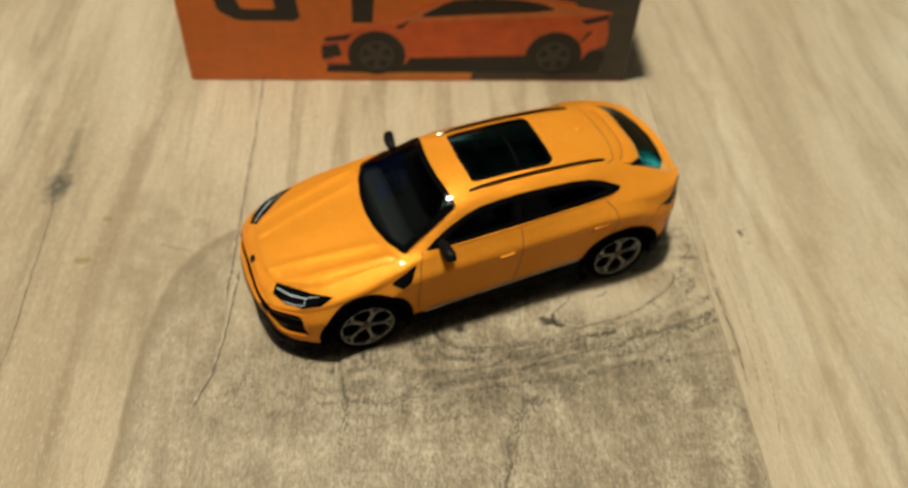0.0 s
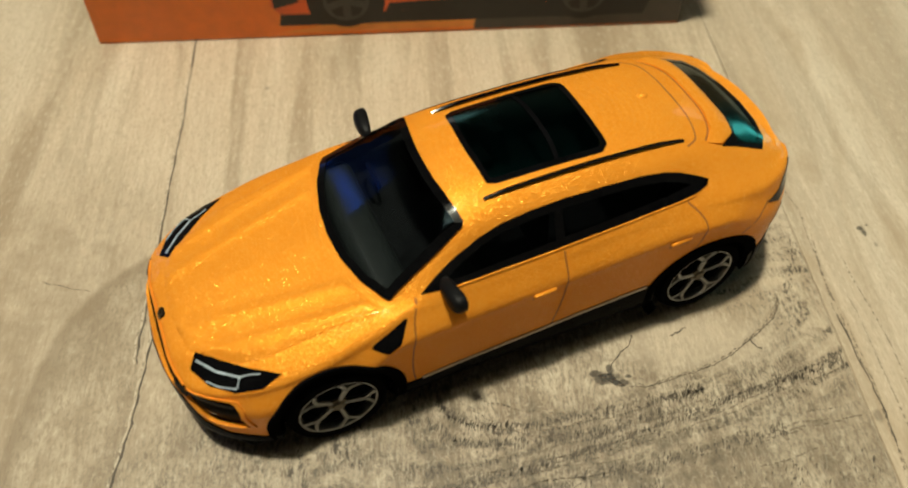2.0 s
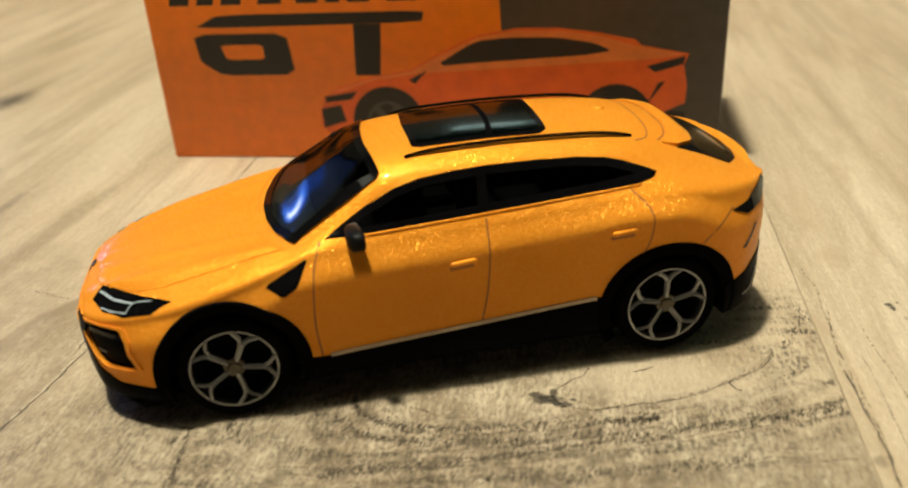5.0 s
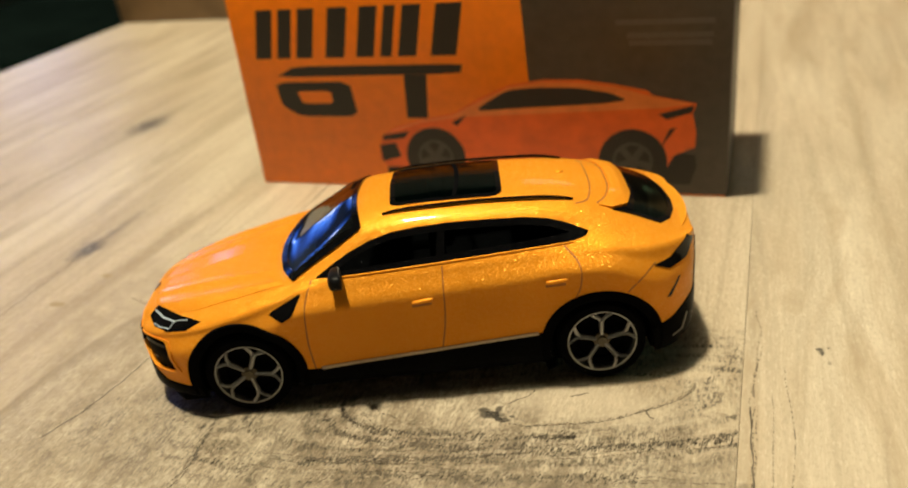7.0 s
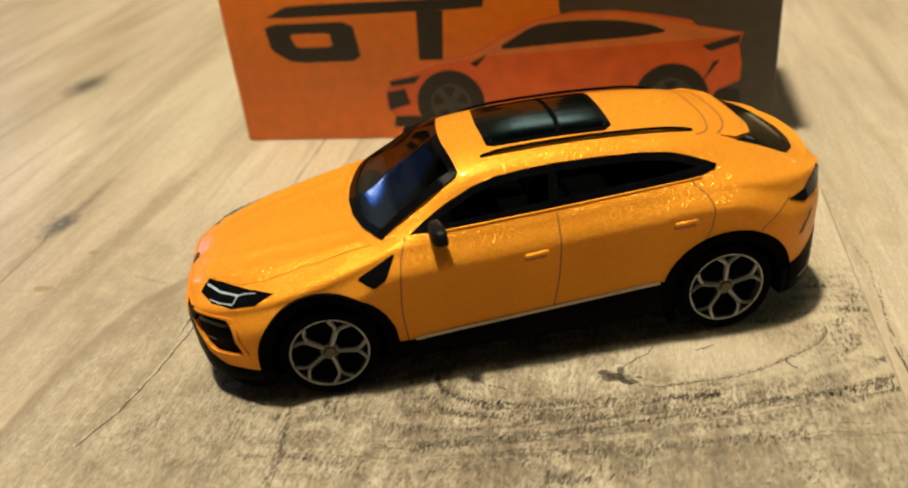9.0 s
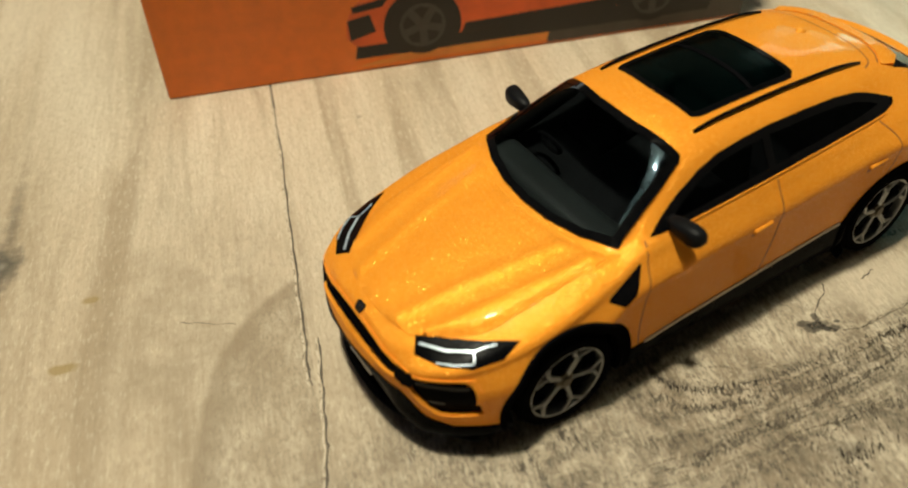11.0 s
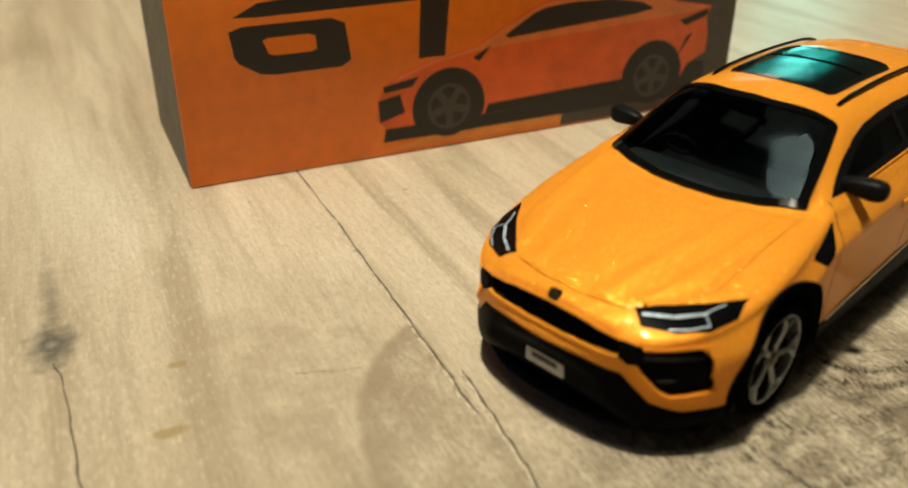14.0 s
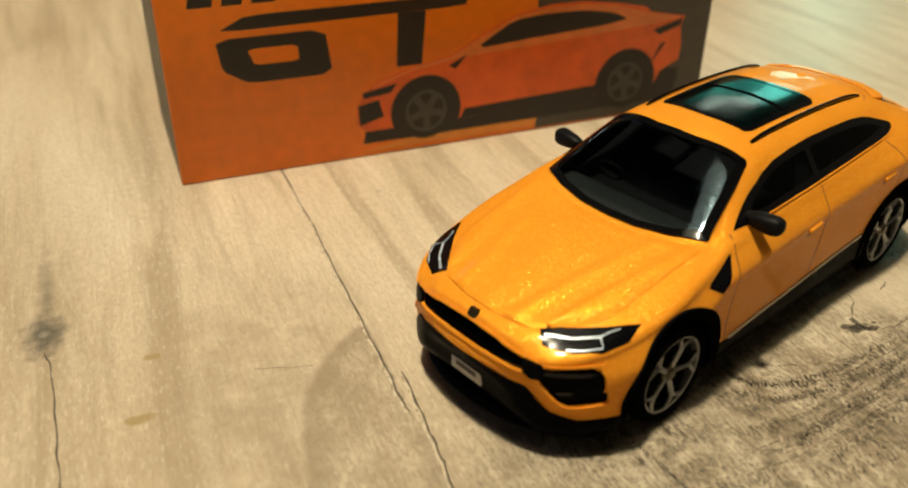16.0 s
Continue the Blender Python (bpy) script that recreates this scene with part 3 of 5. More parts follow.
TICK_A = [(-6.5, -17.5), (-5.0, -20.2), (-0.7, -21.9), (5.0, -22.0), (13.0, -20.7), (22.0, -19.4), (25.5, -18.6)]
TICK_B = [(-7.8, -21.0), (-2.5, -23.9), (5.5, -23.9), (13.0, -23.1), (20.0, -21.3)]
TICK_C = [(-6.5, -29.7), (0.7, -28.0), (8.8, -26.2), (17.6, -23.6), (28.4, -20.2), (37.0, -17.7), (44.0, -15.6)]
TICK_D = [(-4.8, -32.9), (2.4, -31.1), (10.6, -28.7), (17.2, -28.0), (26.7, -25.9), (34.0, -24.8)]
TICK_E = [(-18.0, -31.5), (-6.0, -35.0), (6.8, -33.8), (11.3, -32.2), (18.0, -30.8)]
grain_ticks("grain_tick", GRAIN_TICK, [(TICK_A, 420, 0.38), (TICK_B, 280, 0.45), (TICK_C, 560, 0.42), (TICK_D, 320, 0.55), (TICK_E, 240, 0.8), ([(20.0, -34.0), (32.0, -31.0), (43.0, -29.5)], 90, 1.6), ([(40.0, -5.5), (42.0, -2.0), (43.5, 2.5)], 45, 0.8),
                                         ([(-22.6, -24.0), (-21.4, -29.0), (-20.6, -36.0)], 70, 1.0), ([(8.2, -31.5), (5.2, -40.0), (3.2, -50.0)], 110, 1.2)], 0.018)
chip = Nodes("dark_knot_chip")
chip.link(chip.ramp(chip.noise(chip.coords(), 2.2, 3, 0.7), (0.44, 0.0), (0.52, 1.0)), chip.bsdf.inputs["Alpha"])
CHIP = chip.done((0.045, 0.038, 0.03), 0.4, 0.0)
grain_chip = part("grain_chip", flat_poly([(13.1, -16.0), (13.6, -15.8), (14.2, -15.9), (14.9, -15.5), (15.1, -16.2), (15.6, -16.8), (16.3, -17.6), (15.8, -17.7), (15.0, -17.4), (14.4, -16.8), (13.7, -16.9)], 0.006, 0.020), CHIP, table, "", False)
tagged(grain_chip, kind="stuff")
back_board = new("back_board", mesh_of("back_board", box(EDGES[0] - 4, 200, BACK + 1, BACK + 19, -60, 85, 2.0), BOARD))
back_board.matrix_world = ROOM
tagged(back_board, "low brown wooden board along the table's back edge", "board")

cushion = new("cushion", mesh_of("cushion", box(-620, -300, 60, 560, -740, -40, 60.0, 5), GREEN_CLOTH))
cushion.matrix_world = ROOM
tagged(cushion, "dark green upholstered seat beside the table", "seat")

SHADE = plain("grey_lampshade", (0.06, 0.062, 0.058), 0.6, 0, 0.2, 0.02)
HUB = plain("hub_bronze", (0.10, 0.085, 0.06), 0.4, 0.5, 0.2, 3.0)
# colour of the table's reflection painted along the door bottoms
SILL_GLEAM = plain("pale_table_gleam", (0.55, 0.42, 0.28), 0.4, 0, 0.1, 2.0)
# lamps that show as reflections: a pair of small globes and a bluish screen
glow = Nodes("warm_globe")
GLOBE = glow.done((0.8, 0.8, 0.75), 0.4, 0.0, Emission_Color=(0.13, 1.0, 0.86, 1), Emission_Strength=4.6)
glow = Nodes("blue_screen_light")
def soft_spot(cx, cy, rx, ry):
    ball = glow.node("ShaderNodeTexGradient")
    ball.gradient_type = "QUADRATIC_SPHERE"
    t, m = glow.node("ShaderNodeTexCoord"), glow.node("ShaderNodeMapping")
    m.inputs["Scale"].default_value = (1 / rx, 1 / ry, 1)
    m.inputs["Location"].default_value = (-cx / rx, -cy / ry, 0)
    glow.link(t.outputs["Object"], m.inputs["Vector"])
    glow.link(m.outputs["Vector"], ball.inputs["Vector"])
    return ball.outputs["Fac"]


spots = glow.math("MAXIMUM", soft_spot(0.09, 0.06, 0.17, 0.17), soft_spot(-0.18, -0.06, 0.09, 0.08))
spots = glow.math("MAXIMUM", spots, soft_spot(-0.13, -0.27, 0.13, 0.14))
tone = glow.ramp(spots, (0.0, (0.002, 0.005, 0.016)), (0.20, (0.012, 0.06, 0.34)), (0.48, (0.06, 0.22, 0.85)), (0.78, (0.92, 0.94, 1.0)))
SCREEN = glow.done((0.02, 0.02, 0.03), 0.3, 0.0, Emission_Color=tone, Emission_Strength=6.5)
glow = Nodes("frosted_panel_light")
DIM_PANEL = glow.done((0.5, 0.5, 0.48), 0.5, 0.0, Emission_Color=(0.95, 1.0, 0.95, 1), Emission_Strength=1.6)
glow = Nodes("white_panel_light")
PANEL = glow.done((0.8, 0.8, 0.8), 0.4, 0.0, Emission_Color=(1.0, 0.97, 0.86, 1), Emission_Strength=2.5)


floor_lamp = thing("floor_lamp", "slim floor lamp with three small pale globes, lit", "lamp", pose(1.32, 0.62, -0.74))
part("pole", lathe([(9, 0), (9, 1150)], 16), BLACK_MATT, floor_lamp, at=pose(0, 0, 0, 90))
part("foot", lathe([(110, 0), (110, 8), (100, 14)], 32), BLACK_MATT, floor_lamp, at=pose(0, 0, 0, 90))
for z in (890, 1130, 1300):
    bm = bmesh.new()
    bmesh.ops.create_uvsphere(bm, u_segments=24, v_segments=14, radius=62)
    part("globe", bm, GLOBE, floor_lamp, "pale glowing glass globe", at=pose(0, 0, z * MM))

screen = thing("monitor", "flat monitor with a bluish glowing picture", "monitor", look((-0.78, 1.14, 0.38), (0, 0, 0.02)))
part("panel", box(-270, 270, -400, 250, -1.5, 0), SCREEN, screen, "bluish glowing screen", False, at=pose(0, 0, -0.004))
part("casing", box(-282, 282, -412, 262, 0, 25, 4.0), BLACK_MATT, screen)
part("stand", box(-30, 30, -1160, -405, 8, 22, 2.0), BLACK_MATT, screen)

# unseen teal panel, added so the roof glass and table pick up teal
teal = Nodes("teal_panel_light")
streaks = teal.noise(teal.coords((9.0, 3.0, 1.0)), 1.0, 3, 0.6, 0.8)
TEAL = teal.done((0.02, 0.03, 0.03), 0.3, 0.0, Emission_Color=teal.ramp(streaks, (0.35, (0.0, 0.10, 0.085)), (0.62, (0.05, 0.85, 0.68))), Emission_Strength=1.7)
television = thing("television", "unseen teal glowing panel on a slim stand, added for reflections", "television", look((2.0, 1.1, 0.62), (0, 0, 0.02)))
part("panel", box(-300, 300, -290, 270, -1.5, 0), TEAL, television, "teal glowing face", False, at=pose(0, 0, -0.004))
part("casing", box(-312, 312, -302, 282, 0, 25, 4.0), BLACK_MATT, television)
part("stand", box(-30, 30, -1400, -295, 8, 22, 2.0), BLACK_MATT, television)

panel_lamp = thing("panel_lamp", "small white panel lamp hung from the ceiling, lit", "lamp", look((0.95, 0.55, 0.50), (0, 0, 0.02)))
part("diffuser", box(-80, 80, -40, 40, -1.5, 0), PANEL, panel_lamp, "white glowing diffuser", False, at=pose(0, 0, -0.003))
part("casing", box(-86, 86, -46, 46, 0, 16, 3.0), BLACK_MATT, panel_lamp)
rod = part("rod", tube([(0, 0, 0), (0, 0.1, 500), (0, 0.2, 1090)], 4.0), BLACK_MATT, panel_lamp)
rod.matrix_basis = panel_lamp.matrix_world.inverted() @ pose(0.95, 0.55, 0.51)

# unseen glowing panel, added to give the roof glass its pale reflection
glow_panel = thing("glow_panel", "unseen square glowing panel, added for the roof glass to reflect", "lamp", ROOM)
part("diffuser", box(-330, -20, 1836, 1840, 930, 1180, 1.0), DIM_PANEL, glow_panel, "pale glowing face", False)
part("casing", box(-342, -8, 1840, 1850, 918, 1192, 3.0), BLACK_MATT, glow_panel)

ceiling_lamp = thing("ceiling_lamp", "wide round grey pendant lamp on a cord, lit", "lamp", pose(LAMP_AT[0], LAMP_AT[1], LAMP_AT[2]))
part("cord", lathe([(3, 75), (3, 180)], 8), BLACK_MATT, ceiling_lamp, at=pose(0, 0, 0, 90))
part("shade", lathe([(20, 160), (200, 132), (330, 75), (390, 10), (386, 10), (326, 70), (197, 126), (18, 154)], 64, True), SHADE, ceiling_lamp, "wide grey domed lampshade", at=pose(0, 0, 0, 90))
part("socket", lathe([(18, 48), (22, 60), (16, 78)], 20), BLACK_MATT, ceiling_lamp, at=pose(0, 0, 0, 90))

# ---- the packing box behind the car ----
WIDE, DEEP, HIGH = 98.6, 31.0, 43.5
BOX_AT = pose(-38.36 * MM, 69.14 * MM, 0, 0, 0, TURN_DEG)
packing_box = thing("packing_box", "orange and charcoal printed card box for a toy car", "box", BOX_AT)
carton = part("carton", box(0, WIDE, 0, DEEP, 0.05, HIGH, 0.35), CARD_ORANGE, packing_box)
carton.data.materials.append(CARD_DARK)
for f in carton.data.polygons:
    f.material_index = 1 if f.center.x > (WIDE - 0.4) * MM else 0
ON_FRONT = pose(0, 0, 0, 90)


def printed(name, poly, material, layer=1, label=""):
    """A flat print on the box's front; poly in millimetres across and up."""
    return part(name, flat_poly(poly, 0.012 * layer - 0.01, 0.012 * layer + 0.02), material, packing_box, label, False, at=ON_FRONT)


def slanted(x0, x1, z0, z1, lean=2.2):
    return [(x0, z0), (x1, z0), (x1 + lean, z1), (x0 + lean, z1)]


printed("dark_panel", [(63.0, 0.4), (WIDE - 0.35, 0.4), (WIDE - 0.35, HIGH - 0.4), (61.5, HIGH - 0.4)], CARD_DARK, 1, "charcoal right-hand panel")
part("side_panel", box(-0.031, 0.02, 0.4, DEEP - 0.4, 0.4, HIGH - 0.4), CARD_BLACK, packing_box, "black end panel", False)
part("side_panel", box(WIDE - 0.02, WIDE + 0.03, 0.4, DEEP - 0.4, 0.4, HIGH - 0.4), CARD_BLACK, packing_box, "black end panel", False)
# plain blocks in place of the maker's mark
for x0, x1 in ((4.6, 8.2), (9.6, 12.6), (14.0, 17.6), (20.6, 24.8), (27.4, 31.2), (32.6, 35.0), (36.4, 40.2), (43.2, 48.4)):
    printed("logo_block", slanted(x0, x1, 27.9, 37.8), INK, 2)
printed("logo_bar", rounded([(8.4, 24.0), (48.8, 24.3), (49.4, 26.2), (13.0, 26.2)], 1, 0.1), INK, 2)
printed("logo_block", [(36.6, 15.3), (41.0, 15.3), (41.8, 24.2), (37.0, 24.2)], INK, 2)
printed("logo_block", rounded([(8.0, 22.9), (8.6, 18.0), (12.5, 15.6), (25.8, 15.6), (24.9, 22.9)], 1, 0.12), INK, 2)
printed("logo_slot", rounded([(12.6, 21.0), (13.6, 18.4), (20.6, 18.4), (20.4, 21.0)], 1, 0.12), CARD_ORANGE, 3)
printed("stripe", [(30.0, 0.9), (62.9, 0.9), (63.4, 3.4), (44.0, 3.4)], CARD_ORANGE_LIGHT, 2, "lighter orange ground stripe")

# the printed picture of the car
K, PX, PZ = 0.842, 61.5, 1.9


def pic(points):
    return [(PX + K * x, PZ + K * z) for x, z in points]


SIDE_OUTLINE = [(-36.5, 3.2), (-38.2, 5.2), (-38.0, 8.5), (-36.6, 11.4), (-33.5, 13.4), (-26, 15.6), (-18, 17.0), (-11, 20.8), (-4, 23.8), (4, 25.0), (12, 24.9), (20, 23.8),
                (27, 22.3), (28.0, 21.2), (33, 20.2), (37.2, 19.4), (36.4, 17.2), (37.2, 13.0), (37.0, 9.5), (32.5, 7.4), (31, 4.6), (16, 4.0), (-15, 3.2)]
printed("ground_shade", pic([(-37, 0.6), (36, 0.6), (37.4, 5.0), (37.0, 7.6), (30, 8.4), (-36, 5.6)]), INK, 3)
printed("car_print", pic(SIDE_OUTLINE), CARD_RED, 4, "printed picture of an orange car")
printed("print_highlight", pic([(-35.5, 11.9), (-26, 14.8), (-16, 16.2), (10, 17.4), (30, 18.4), (36.5, 19.2), (27.6, 21.0), (20, 23.2), (12, 24.3), (4, 24.5), (-4, 23.3), (-12, 19.7), (-18, 16.6), (-26, 15.3), (-33.0, 13.1)]), CARD_REDLIGHT, 5)
printed("print_window", pic(rounded([(-13, 17.6), (-4.5, 22.6), (3, 23.2), (12, 23.0), (19, 21.8), (22.5, 20.2), (17, 19.4), (0, 18.5)], 1, 0.15)), INK, 6)
printed("print_sill", pic([(-16, 3.2), (16, 4.0), (16, 6.2), (-15, 5.2)]), INK, 6)
printed("print_intake", pic([(-37.8, 8.8), (-33.5, 9.6), (-32.6, 6.0), (-37.6, 4.6)]), INK, 6)
printed("print_intake", pic([(-36.8, 11.4), (-29.6, 12.6), (-31.0, 10.8), (-36.6, 10.2)]), INK, 6)
printed("print_vent", pic([(-18.5, 14.8), (-14.6, 16.8), (-17.2, 14.0)]), INK, 6)
printed("print_rear_light", pic([(29.2, 17.0), (36.6, 19.0), (36.3, 17.4), (31.0, 15.8)]), INK, 6)
printed("print_intake", pic([(29.6, 9.2), (31.6, 13.6), (33.0, 14.0)]), INK, 6)
circle = [(math.cos(a), math.sin(a)) for a in np.linspace(0, 2 * math.pi, 32, endpoint=False)]
for cx in (-23.5, 23.5):
    printed("print_arch", pic([(cx + 7.6 * a, 5.9 + 7.6 * b) for a, b in circle if b > -0.75]), INK, 6)
    printed("print_tyre", pic([(cx + 6.0 * a, 5.9 + 6.0 * b) for a, b in circle]), INK, 7)
    printed("print_rim", pic([(cx + 4.5 * a, 5.9 + 4.5 * b) for a, b in circle]), PRINT_GREY, 8)
    for k in range(5):
        a0 = 2 * math.pi * k / 5 + 0.35
        printed("print_rim_hole", pic([(cx + r * math.cos(a0 + d), 5.9 + r * math.sin(a0 + d)) for r, d in ((1.3, 0.0), (3.7, -0.42), (4.0, 0.0), (3.7, 0.42))]), INK, 9)
# two lines of print that cannot be read
for x0, x1, z in ((78.6, 95.6, 32.6), (80.6, 95.4, 30.2), (81.0, 95.2, 28.9)):
    printed("text_bar", [(x0, z), (x1, z - 0.1), (x1, z + 0.9), (x0, z + 1.0)], INK_TEXT, 2)

# ---- the toy car ----
# stations along the car, nose at -x: half width, sill, shoulder and roof rail
width_at = soft_curve([-40.2, -39.9, -39.2, -37.2, -34.2, -31, -27, -22, -16, -8, 4, 14, 20, 25, 29, 32, 34, 35.8, 37, 37.8, 38.2],
    [0.6, 4.0, 7.2, 10.9, 13.4, 14.9, 15.5, 15.5, 15.1, 14.95, 14.95, 15.05, 15.4, 15.6, 15.3, 14.5, 13.2, 11.2, 8.2, 4.4, 0.8])
bottom_at = soft_curve([-40.2, -39.9, -39.3, -38.8, -37.5, -34, 30, 34, 36.5, 38.2],
    [8.9, 8.2, 7.2, 4.6, 3.0, 2.6, 3.0, 3.3, 4.8, 9.4])
top_at = soft_curve([-40.2, -39.9, -39.4, -38.9, -38.3, -36, -30, -24, -18.6, -13.5, -8.3, -5.5, -1, 5, 12, 20, 25, 28.2, 29.3, 33, 35.8, 36.8, 37.2, 37.6, 37.9, 38.2],
    [9.5, 10.2, 11.1, 12.2, 13.0, 13.9, 15.4, 16.5, 17.3, 20.4, 23.7, 24.6, 25.0, 25.2, 25.05, 24.3, 23.3, 22.4, 21.5, 19.8, 18.5, 18.4, 18.0, 16.6, 14.0, 10.6])
shoulder_y = soft_curve([-40.2, -39.2, -37.2, -34.2, -31, -28, -23.5, -18, -14, -6, 4, 14, 20, 25, 29, 32, 34, 35.8, 37, 37.8, 38.2],
    [0.5, 6.7, 10.2, 12.3, 13.3, 13.8, 14.1, 13.7, 13.2, 13.0, 13.1, 13.1, 13.2, 13.6, 13.5, 12.7, 11.6, 10.0, 7.6, 4.0, 0.7])
shoulder_z = soft_curve([-40.2, -39.9, -39.4, -38.5, -37.2, -34.2, -31, -28, -23.5, -18, -14, -6, 4, 14, 20, 25, 29, 33, 36.6, 37.2, 37.8, 38.2],
    [9.3, 9.8, 10.5, 11.5, 12.0, 12.6, 13.15, 13.8, 14.85, 16.2, 17.3, 18.1, 18.6, 19.1, 19.3, 19.2, 18.7, 18.3, 18.0, 16.6, 13.4, 10.4])
rail_y = soft_curve([-40.2, -39.2, -37.2, -34.2, -30, -24, -18, -15.7, -10, -5.5, 0, 8, 16, 21, 26, 29, 32, 35, 36.6, 37.6, 38.2],
    [0.3, 4.7, 6.6, 7.6, 8.6, 9.8, 11.2, 11.5, 10.1, 9.0, 8.8, 8.8, 8.7, 8.6, 8.6, 8.9, 9.2, 8.4, 7.2, 4.6, 0.4])
rail_z = soft_curve([-40.2, -39.9, -39.4, -38.9, -38.3, -36, -30, -24, -18, -15.7, -10, -5.5, 0, 8, 16, 21, 25.5, 29, 32, 35.8, 36.8, 37.2, 37.7, 38.2],
    [9.4, 10.1, 10.9, 12.0, 12.7, 13.5, 14.9, 16.05, 17.15, 17.5, 20.6, 22.9, 23.4, 23.5, 23.3, 22.9, 22.0, 20.8, 19.5, 18.2, 17.8, 16.5, 13.7, 10.5])


crease_at = soft_curve([-24, -14, 4, 14, 20, 26, 32], [13.4, 14.3, 15.3, 16.0, 16.7, 16.7, 15.6])
CREASE = soft_curve([-40.2, -22, -15, 24, 31, 38.2], [0, 0, 1, 1, 0, 0])


def section(x):
    """Half the cross-section at x, from the middle of the floor pan round to the middle of the roof."""
    w, zb, zt = width_at(x), bottom_at(x), top_at(x)
    ys, zs, yr, zr = shoulder_y(x), shoulder_z(x), rail_y(x), rail_z(x)
    h = zs - zb
    crest = min(1.0, max(0.0, (-14.0 - x) / 3.0)) * min(1.0, max(0.0, (x + 34.0) / 4.0))
    roof = min(1.0, max(0.0, (x + 9.0) / 3.0))
    screen = min(1.0, max(0.0, (x + 18.5) / 3.0)) - roof
    screen = max(0.0, screen)
    hood = zr + (zt - zr) * (0.82 * roof + 0.60 * screen + 0.55 * (1 - roof - screen))
    arm = 0.55 + 0.26 * screen
    zc = zb + h * 0.675 + CREASE(x) * (crease_at(x) - zb - h * 0.675)
    sharp = CREASE(x)
    out_y = 0.55 * w + 0.45 * max(ys, 0.9 * w)
    points = [(0, zb), (0.80 * w, zb), (0.955 * w, zb + 0.07 * h), (0.974 * w, zb + 0.36 * h), (w - 0.03 * w * (0.2 + 0.15 * sharp), zc - 0.085 * h), (w, zc),
              (w + (out_y - w) * (0.35 + 0.1 * sharp), zc + 0.30 * (zs - zc)), (ys + (out_y - ys) * 0.55, zs - 0.30 * (zs - zc)), (ys, zs),
              (ys + (yr - ys) * (0.5 + 0.15 * crest), zs + (zr - zs) * (0.52 + 0.28 * crest)), (yr, zr), (arm * yr, hood), (0, zt)]
    return smooth_line(points, 6)


STATIONS = list(np.linspace(-40.2, -37.0, 22, endpoint=False)) + list(np.linspace(-37.0, 34.5, 150, endpoint=False)) + list(np.linspace(34.5, 38.2, 24))
WHEELS = [(-23.5, 5.9), (23.5, 5.9)]
ARCH = 7.55


def body_mesh():
    bm = bmesh.new()
    rows = []
    for x in STATIONS:
        half = section(x)
        right = [bm.verts.new((x, -y, z)) for y, z in half]
        left = [bm.verts.new((x, y, z)) for y, z in half[1:-1]]
        rows.append(right + left[::-1])
    for a, b in zip(rows, rows[1:]):
        k = len(a)
        for i in range(k):
            bm.faces.new((a[i], a[(i + 1) % k], b[(i + 1) % k], b[i]))
    bm.faces.new(rows[0])
    bm.faces.new(rows[-1])
    bmesh.ops.recalc_face_normals(bm, faces=bm.faces)
    return bm


from mathutils.bvhtree import BVHTree
from mathutils.geometry import delaunay_2d_cdt

shell = body_mesh()
shell.normal_update()
TREE = BVHTree.FromBMesh(shell)
AIM = {"right": ((lambda a, b: (a, -60, b)), (0, 1, 0)), "left": ((lambda a, b: (a, 60, b)), (0, -1, 0)), "top": ((lambda a, b: (a, b, 90)), (0, 0, -1)),
       "front": ((lambda a, b: (-90, a, b)), (1, 0, 0)), "rear": ((lambda a, b: (90, a, b)), (-1, 0, 0))}


def on_body(view, a, b):
    start, way = AIM[view]
    place, normal, _, _ = TREE.ray_cast(Vector(start(a, b)), Vector(way))
    return place, normal


